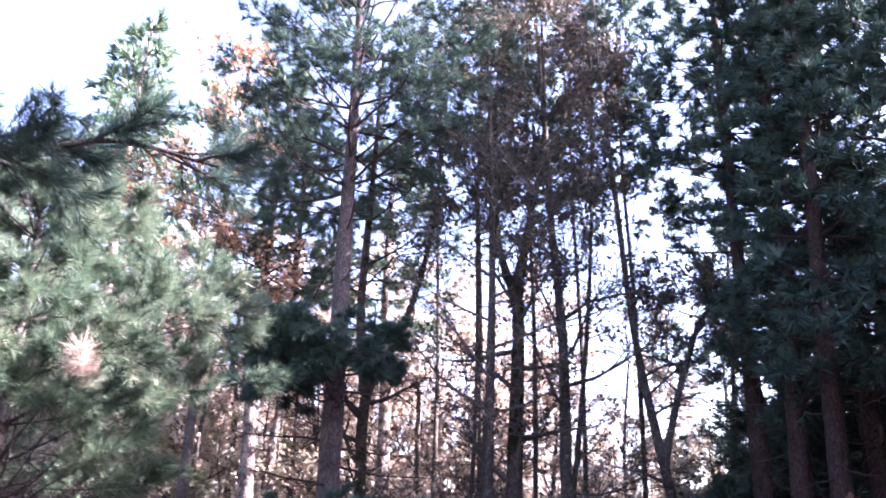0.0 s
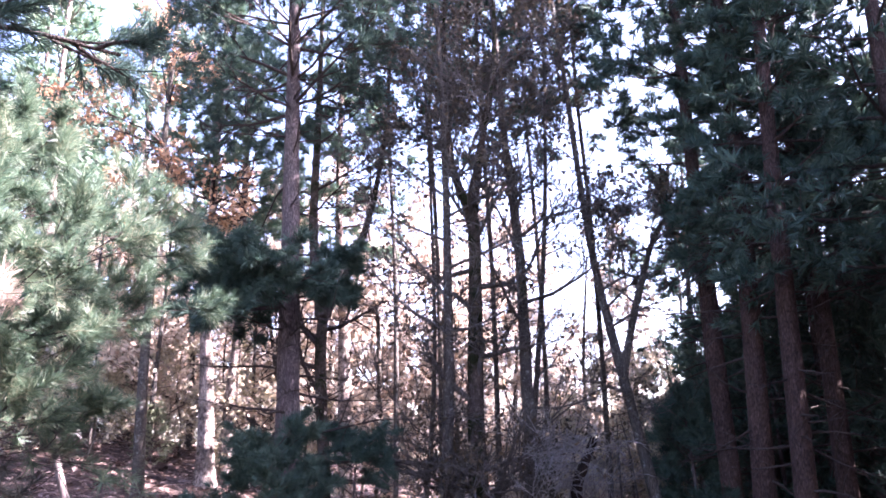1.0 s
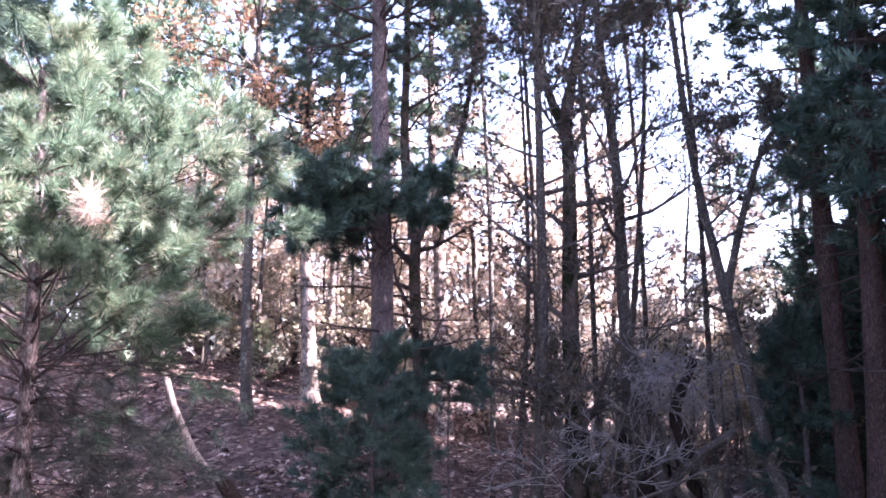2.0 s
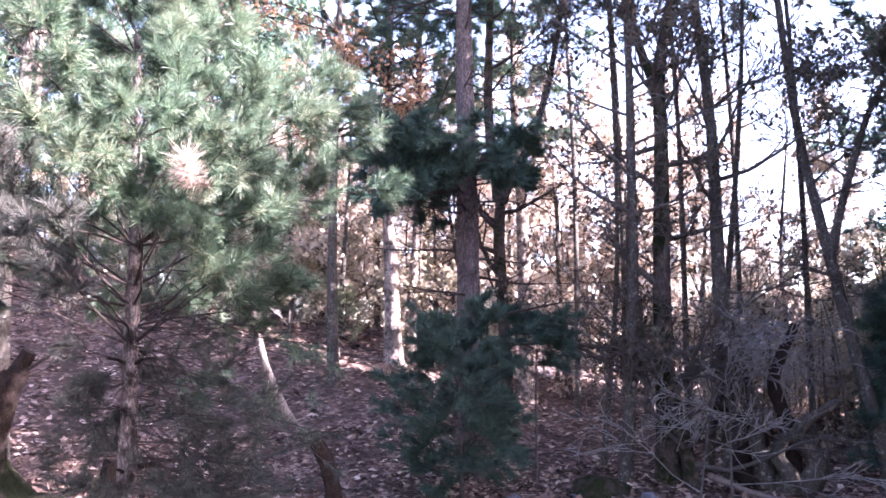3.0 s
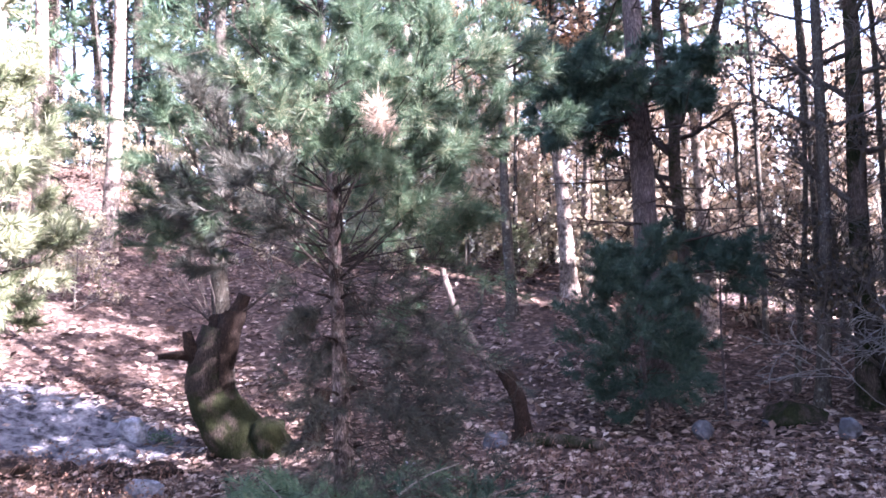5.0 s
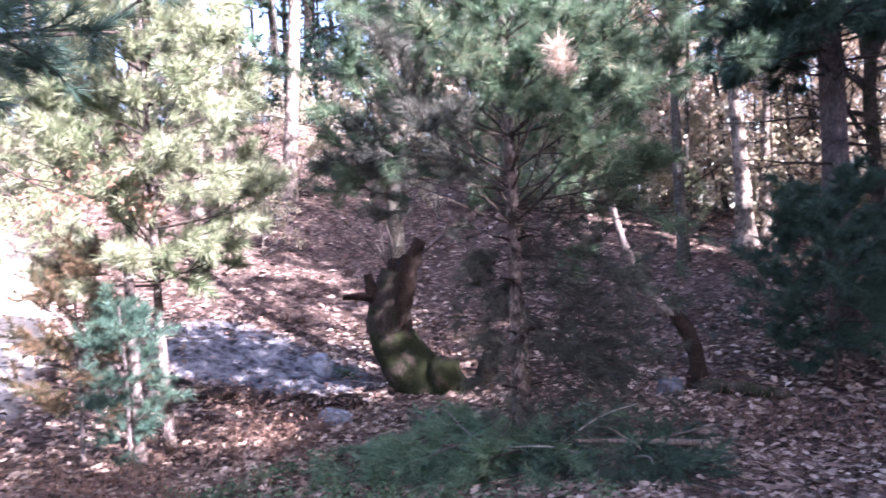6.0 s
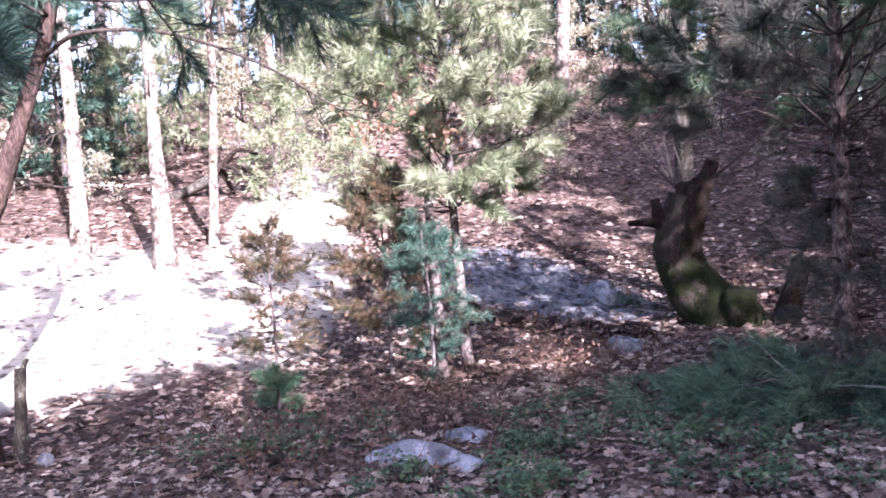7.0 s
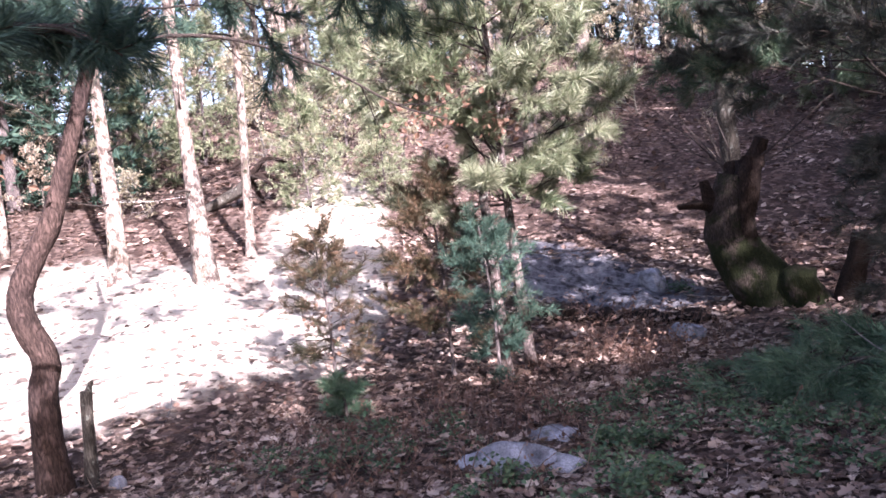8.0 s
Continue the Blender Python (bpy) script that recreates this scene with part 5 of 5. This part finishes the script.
# the hillside
for th in np.arange(24, 100, 3.8):
    for r0, kinds in ((21, ("olive", "pine", "olive", "young")), (27, ("pine", "oak", "olive")), (35, ("darkpine", "pine", "oak"))):
        r = r0 + rng_f.uniform(-2.8, 2.8)
        k = kinds[int(rng_f.integers(0, len(kinds)))]
        plant(k, *polar(th + rng_f.uniform(-1.6, 1.6), r), rng_f.uniform(0.8, 1.15))
for th in np.arange(22, 75, 2.6):
    plant(("young", "olive")[int(rng_f.integers(0, 2))], *polar(th, (24 if th < 30 else 33) + rng_f.uniform(-1.5, 3)), rng_f.uniform(1.0, 1.4))
for x, y, k, s in [(-13.4, 5.8, "young", 0.6), (-14.2, 6.6, "olive", 0.8), (-12.6, 6.9, "young", 0.6), (-15.5, 5.9, "olive", 0.7), (-13.6, 8.0, "olive", 0.6), (-16.0, 8.0, "young", 1.0), (-15.2, 3.0, "olive", 0.6), (-16.5, 2.0, "oak", 0.5), (-17.0, 4.2, "young", 0.9),
                   (-11.7, 10.4, "olive", 0.7), (-9.2, 17.0, "olive", 0.8), (-6.4, 18.5, "olive", 0.8), (-5.8, 17.5, "young", 0.45), (-2.9, 19.5, "olive", 0.9), (-17.5, 0.0, "pine", 1.0), (-15.0, -1.0, "young", 1.1)]:
    plant(k, x, y, s)
for th in np.arange(-22, -13, 2.0):
    plant("olive", *polar(th, 24 + rng_f.uniform(-2, 3)), rng_f.uniform(1.0, 1.3))
# along the crest
for th in np.arange(19, 62, 2.1):
    c = float(np.interp(th, TH, CREST))
    plant(("olive", "olive", "thicket" if th > 36 else "olive")[int(rng_f.integers(0, 3))], *polar(th + rng_f.uniform(-0.6, 0.6), c + rng_f.uniform(-1.5, 1.0)), rng_f.uniform(0.6, 0.9))
    plant(("oak", "darkpine" if th > 36 else "oak", "pine")[int(rng_f.integers(0, 3))], *polar(th + rng_f.uniform(-0.8, 0.8), c + rng_f.uniform(1.0, 4.0)), rng_f.uniform(0.8, 1.1))
for th in np.arange(13, 41, 1.4):
    c = float(np.interp(th, TH, CREST))
    plant("oak", *polar(th + rng_f.uniform(-0.5, 0.5), c + rng_f.uniform(-1.0, 1.0)), rng_f.uniform(0.3, 0.45))
for th in np.arange(24, 44, 1.5):
    c = float(np.interp(th, TH, CREST))
    plant("pole", *polar(th + rng_f.uniform(-0.5, 0.5), c + rng_f.uniform(0.0, 4.0)), rng_f.uniform(0.9, 1.2))
for th in np.arange(44, 71, 0.9):
    c = float(np.interp(th, TH, CREST))
    plant(("pole", "pole", "pine")[int(rng_f.integers(0, 3))], *polar(th + rng_f.uniform(-0.4, 0.4), c + rng_f.uniform(-1.0, 5.0)), rng_f.uniform(0.9, 1.2))
for th in np.arange(8, 28, 1.1):
    plant("oak", *polar(th + rng_f.uniform(-0.4, 0.4), 26 + rng_f.uniform(-1.5, 2.0)), rng_f.uniform(0.32, 0.45))
for th, r, k, s in [(77, 18, "darkpine", 0.9), (80, 17, "thicket", 1.0), (82, 19, "pine", 1.0), (84.5, 17.5, "darkpine", 0.9), (87, 18, "thicket", 1.2), (90, 19, "darkpine", 0.95), (78.5, 21, "oak", 0.9), (85, 21, "thicket", 1.3)]:
    plant(k, *polar(th, r), s)
# behind the camera: pines closing the wood, broad ones added to shade the foreground
for x, y, k, s in [(3.2, 1.6, "broad", 0.87), (3.4, 0.5, "broad", 0.87), (3.1, -0.6, "broad", 0.85), (4.6, 0.9, "broad", 0.9), (4.7, -0.5, "broad", 0.9), (1.2, -5.0, "pine", 0.9), (-2.0, -6.0, "pine", 1.0), (-6.0, -5.0, "darkpine", 1.0), (-9.5, -6.0, "pine", 1.0), (8, -6, "pine", 0.9), (-12, -4, "pine", 1.0), (-13.5, -8, "pine", 1.0), (4, -10, "pine", 1), (-3, -12, "pine", 1), (12, 0.5, "darkpine", 0.8), (13, 6, "darkpine", 1.0), (12, 11, "darkpine", 1.0)]:
    plant(k, x, y, s)


# ---- what lies on the ground ----
def slope_normals(x, y):
    e = 0.05
    return unit(np.stack([-(lie(x + e, y) - lie(x - e, y)) / (2 * e), -(lie(x, y + e) - lie(x, y - e)) / (2 * e), np.ones_like(x)], -1))


def bare(x, y):
    """How bare the ground is: the sandy path and the grey clay."""
    c, s = math.cos(radians(149)), math.sin(radians(149))
    along, across = (x + 11.4) * c + (y - 5.0) * s, (y - 5.0) * c - (x + 11.4) * s
    a = np.minimum(((x + 10.5) / 2.7) ** 2 + ((y - 1.4) / 2.3) ** 2, (along / 3.9) ** 2 + (across / 0.95) ** 2)
    b = ((x + 8.4) / 1.7) ** 2 + ((y - 7.3) / 1.15) ** 2
    return np.clip(np.maximum(1.75 - a, 1.25 - b), 0, 1)


def scatter(count, r0, r1, th0, th1, rng, keep=1.0):
    r = np.sqrt(rng.uniform(r0 ** 2, r1 ** 2, count))
    th = np.radians(rng.uniform(th0, th1, count))
    x, y = -r * np.sin(th), r * np.cos(th)
    pick = rng.random(count) > bare(x, y) * keep
    return x[pick], y[pick]


def litter(name, count, r0, r1, th0, th1, size, seed, lobed):
    rng = np.random.default_rng(seed)
    x, y = scatter(count, r0, r1, th0, th1, rng, 0.96)
    p = np.stack([x, y, lie(x, y) + rng.uniform(0.005, 0.035, len(x))], -1)
    g = Geo()
    if lobed:
        oak_leaves(g, p, slope_normals(x, y), size, rng)
    else:
        leaves(g, p, size, rng, flat=0.75)
    tagged(part(name, g, M_LITTER, smooth=False), "dry brown and tan oak leaves strewn over the ground", "leaf litter", kind="stuff")


litter("leaf_litter", 5600, 2.2, 4.5, -15, 100, 0.085, 7, True)
litter("leaf_litter", 5500, 2.2, 5.0, -15, 100, 0.06, 8, True)
litter("leaf_litter", 8000, 4.5, 7.5, -15, 100, 0.09, 1, True)
litter("leaf_litter", 5000, 4.5, 8.5, -15, 100, 0.065, 9, True)
litter("leaf_litter", 6000, 7.5, 9.5, -5, 98, 0.10, 2, True)
litter("leaf_litter", 14000, 9.5, 13, -25, 98, 0.11, 4, False)
litter("leaf_litter", 24000, 13, 30, -20, 98, 0.14, 3, False)


def straw(count, seed):
    """Fallen needles and dry grass blades."""
    rng = np.random.default_rng(seed)
    x, y = scatter(count, 2.2, 7.5, -10, 100, rng, 0.9)
    q = len(x)
    a = rng.uniform(0, 6.28, q)
    d = np.stack([np.cos(a), np.sin(a), np.abs(rng.normal(0, 0.35, q))], -1) * rng.uniform(0.05, 0.16, q)[:, None]
    w = np.stack([-np.sin(a), np.cos(a), np.zeros(q)], -1) * 0.002
    p = np.stack([x, y, lie(x, y) + rng.uniform(0.005, 0.04, q)], -1)
    g = Geo()
    g.add(np.stack([p - w, p + w, p + d], 1).reshape(-1, 3), np.arange(3 * q).reshape(-1, 3))
    tagged(part("dry_straw", g, M_LITTER, smooth=False), "dry pine needles and grass blades on the leaves", "litter", kind="stuff")


straw(16000, 55)


def ivy_patch(cx, cy, spread, count, seed, size=0.034, tall=0.12):
    rng = np.random.default_rng(seed)
    core = rng.normal(0, spread, (7, 2))
    x, y = (np.array([cx, cy]) + core[rng.integers(0, 7, count)] + rng.normal(0, 0.05, (count, 2))).T
    p = np.stack([x, y, lie(x, y) + rng.uniform(0.01, tall, count)], -1)
    g = Geo()
    leaves(g, p, size, rng, flat=0.5)
    tagged(part("ground_ivy", g, M_IVY, smooth=False), "low dark green ivy and bramble leaves among litter", "ground cover", kind="stuff")


for i, (x, y, s, c) in enumerate([(-3.9, 3.35, 0.2, 330), (-3.35, 2.95, 0.18, 300), (-4.9, 2.35, 0.16, 180), (-4.6, 4.2, 0.2, 200), (-3.0, 4.2, 0.25, 260), (-3.7, 5.0, 0.2, 200), (-5.6, 1.8, 0.18, 150), (-2.6, 3.5, 0.25, 240), (-7.35, 7.9, 0.1, 200), (-2.0, 4.4, 0.25, 160), (-3.5, 3.9, 0.2, 220), (-3.3, 2.4, 0.15, 180), (-5.2, 1.95, 0.16, 260), (-5.7, 2.4, 0.16, 200), (-4.7, 3.7, 0.2, 240), (-4.1, 3.85, 0.18, 300), (-3.6, 4.25, 0.2, 240), (-4.6, 4.7, 0.22, 220), (-3.9, 2.2, 0.12, 200), (-3.6, 2.85, 0.18, 240), (-2.9, 3.5, 0.22, 240), (-5.3, 2.9, 0.2, 160)]):
    ivy_patch(x, y, s, int(c * 1.35), 300 + i)


def bracken(cx, cy, sx, sy, count, seed):
    rng = np.random.default_rng(seed)
    g = Geo()
    x, y = rng.normal(cx, sx, count), rng.normal(cy, sy, count)
    for px, py in zip(x, y):
        a, ln = rng.uniform(0, 6.28), rng.uniform(0.12, 0.42)
        b0 = on(px, py)
        d = np.array([math.cos(a), math.sin(a), rng.uniform(1.0, 3.5)])
        s = [b0]
        for k in range(4):
            d = unit(d + [rng.normal(0, 0.12), rng.normal(0, 0.12), -0.18])
            s.append(s[-1] + d * ln / 4)
        tube(g, s, [0.003, 0.003, 0.0025, 0.002, 0.0015], 3)
        side = unit(np.cross(d, [0, 0, 1]))
        for k in (2, 4):
            leaves(g, np.array([s[k] + side * w for w in (-0.015, 0.015)]), 0.034, rng, droop=0.6)
    tagged(part("bracken", g, M_BRACKEN, smooth=False), "withered reddish-brown bracken and dead stalks", "bracken", kind="stuff")


for i, (x, y, sx, sy, c) in enumerate([(-5.7, 4.9, 0.5, 0.45, 130), (-6.0, 5.8, 0.5, 0.4, 120), (-6.9, 6.5, 0.5, 0.25, 90), (-5.2, 3.4, 0.5, 0.5, 110), (-5.8, 2.2, 0.5, 0.4, 90), (-4.4, 1.9, 0.4, 0.4, 60), (-1.2, 7.6, 0.9, 0.5, 130), (-2.2, 8.2, 0.7, 0.4, 90), (-0.2, 8.8, 0.8, 0.5, 90), (-4.7, 3.0, 0.4, 0.4, 60)]):
    bracken(x, y, sx, sy, c, 400 + i)


def bank_leaves(seed):
    """Drifts of dark leaves along the foot of the bare clay."""
    rng = np.random.default_rng(seed)
    u = rng.uniform(0, 1, 700)
    x, y = -8.4 + 2.2 * u + rng.normal(0, 0.16, 700), 5.95 + 1.2 * u + rng.normal(0, 0.16, 700)
    g = Geo()
    oak_leaves(g, np.stack([x, y, lie(x, y) + rng.uniform(0.01, 0.12, 700)], -1), slope_normals(x, y), 0.10, rng)
    tagged(part("leaf_drift", g, M_LITTER, smooth=False), "drift of dark brown leaves along an earth bank", "leaf litter", kind="stuff")


bank_leaves(77)


def litter_sticks(count, seed):
    rng = np.random.default_rng(seed)
    for _ in range(count):
        r, th = rng.uniform(3, 13), rng.uniform(-5, 90)
        x, y = polar(th, r)
        a, ln = rng.uniform(0, 3.14), rng.uniform(0.25, 0.8)
        b0 = on(x, y, 0.02)
        t = thing("fallen_twig", b0, "thin dry twig lying on the leaves", "twig", "fallen twigs")
        d = np.array([math.cos(a), math.sin(a), 0])
        ps = [b0 + d * ln * (u - 0.5) for u in (0, .33, .66, 1)]
        ps = [np.array([q[0] + rng.normal(0, .02), q[1] + rng.normal(0, .02), float(lie(q[0], q[1])) + 0.015]) - b0 for q in ps]
        g = Geo()
        tube(g, ps, np.linspace(0.008, 0.004, 4), 5)
        part("stem", g, M_TWIG if rng.random() < 0.5 else M_DEADWOOD, t)


litter_sticks(40, 9)
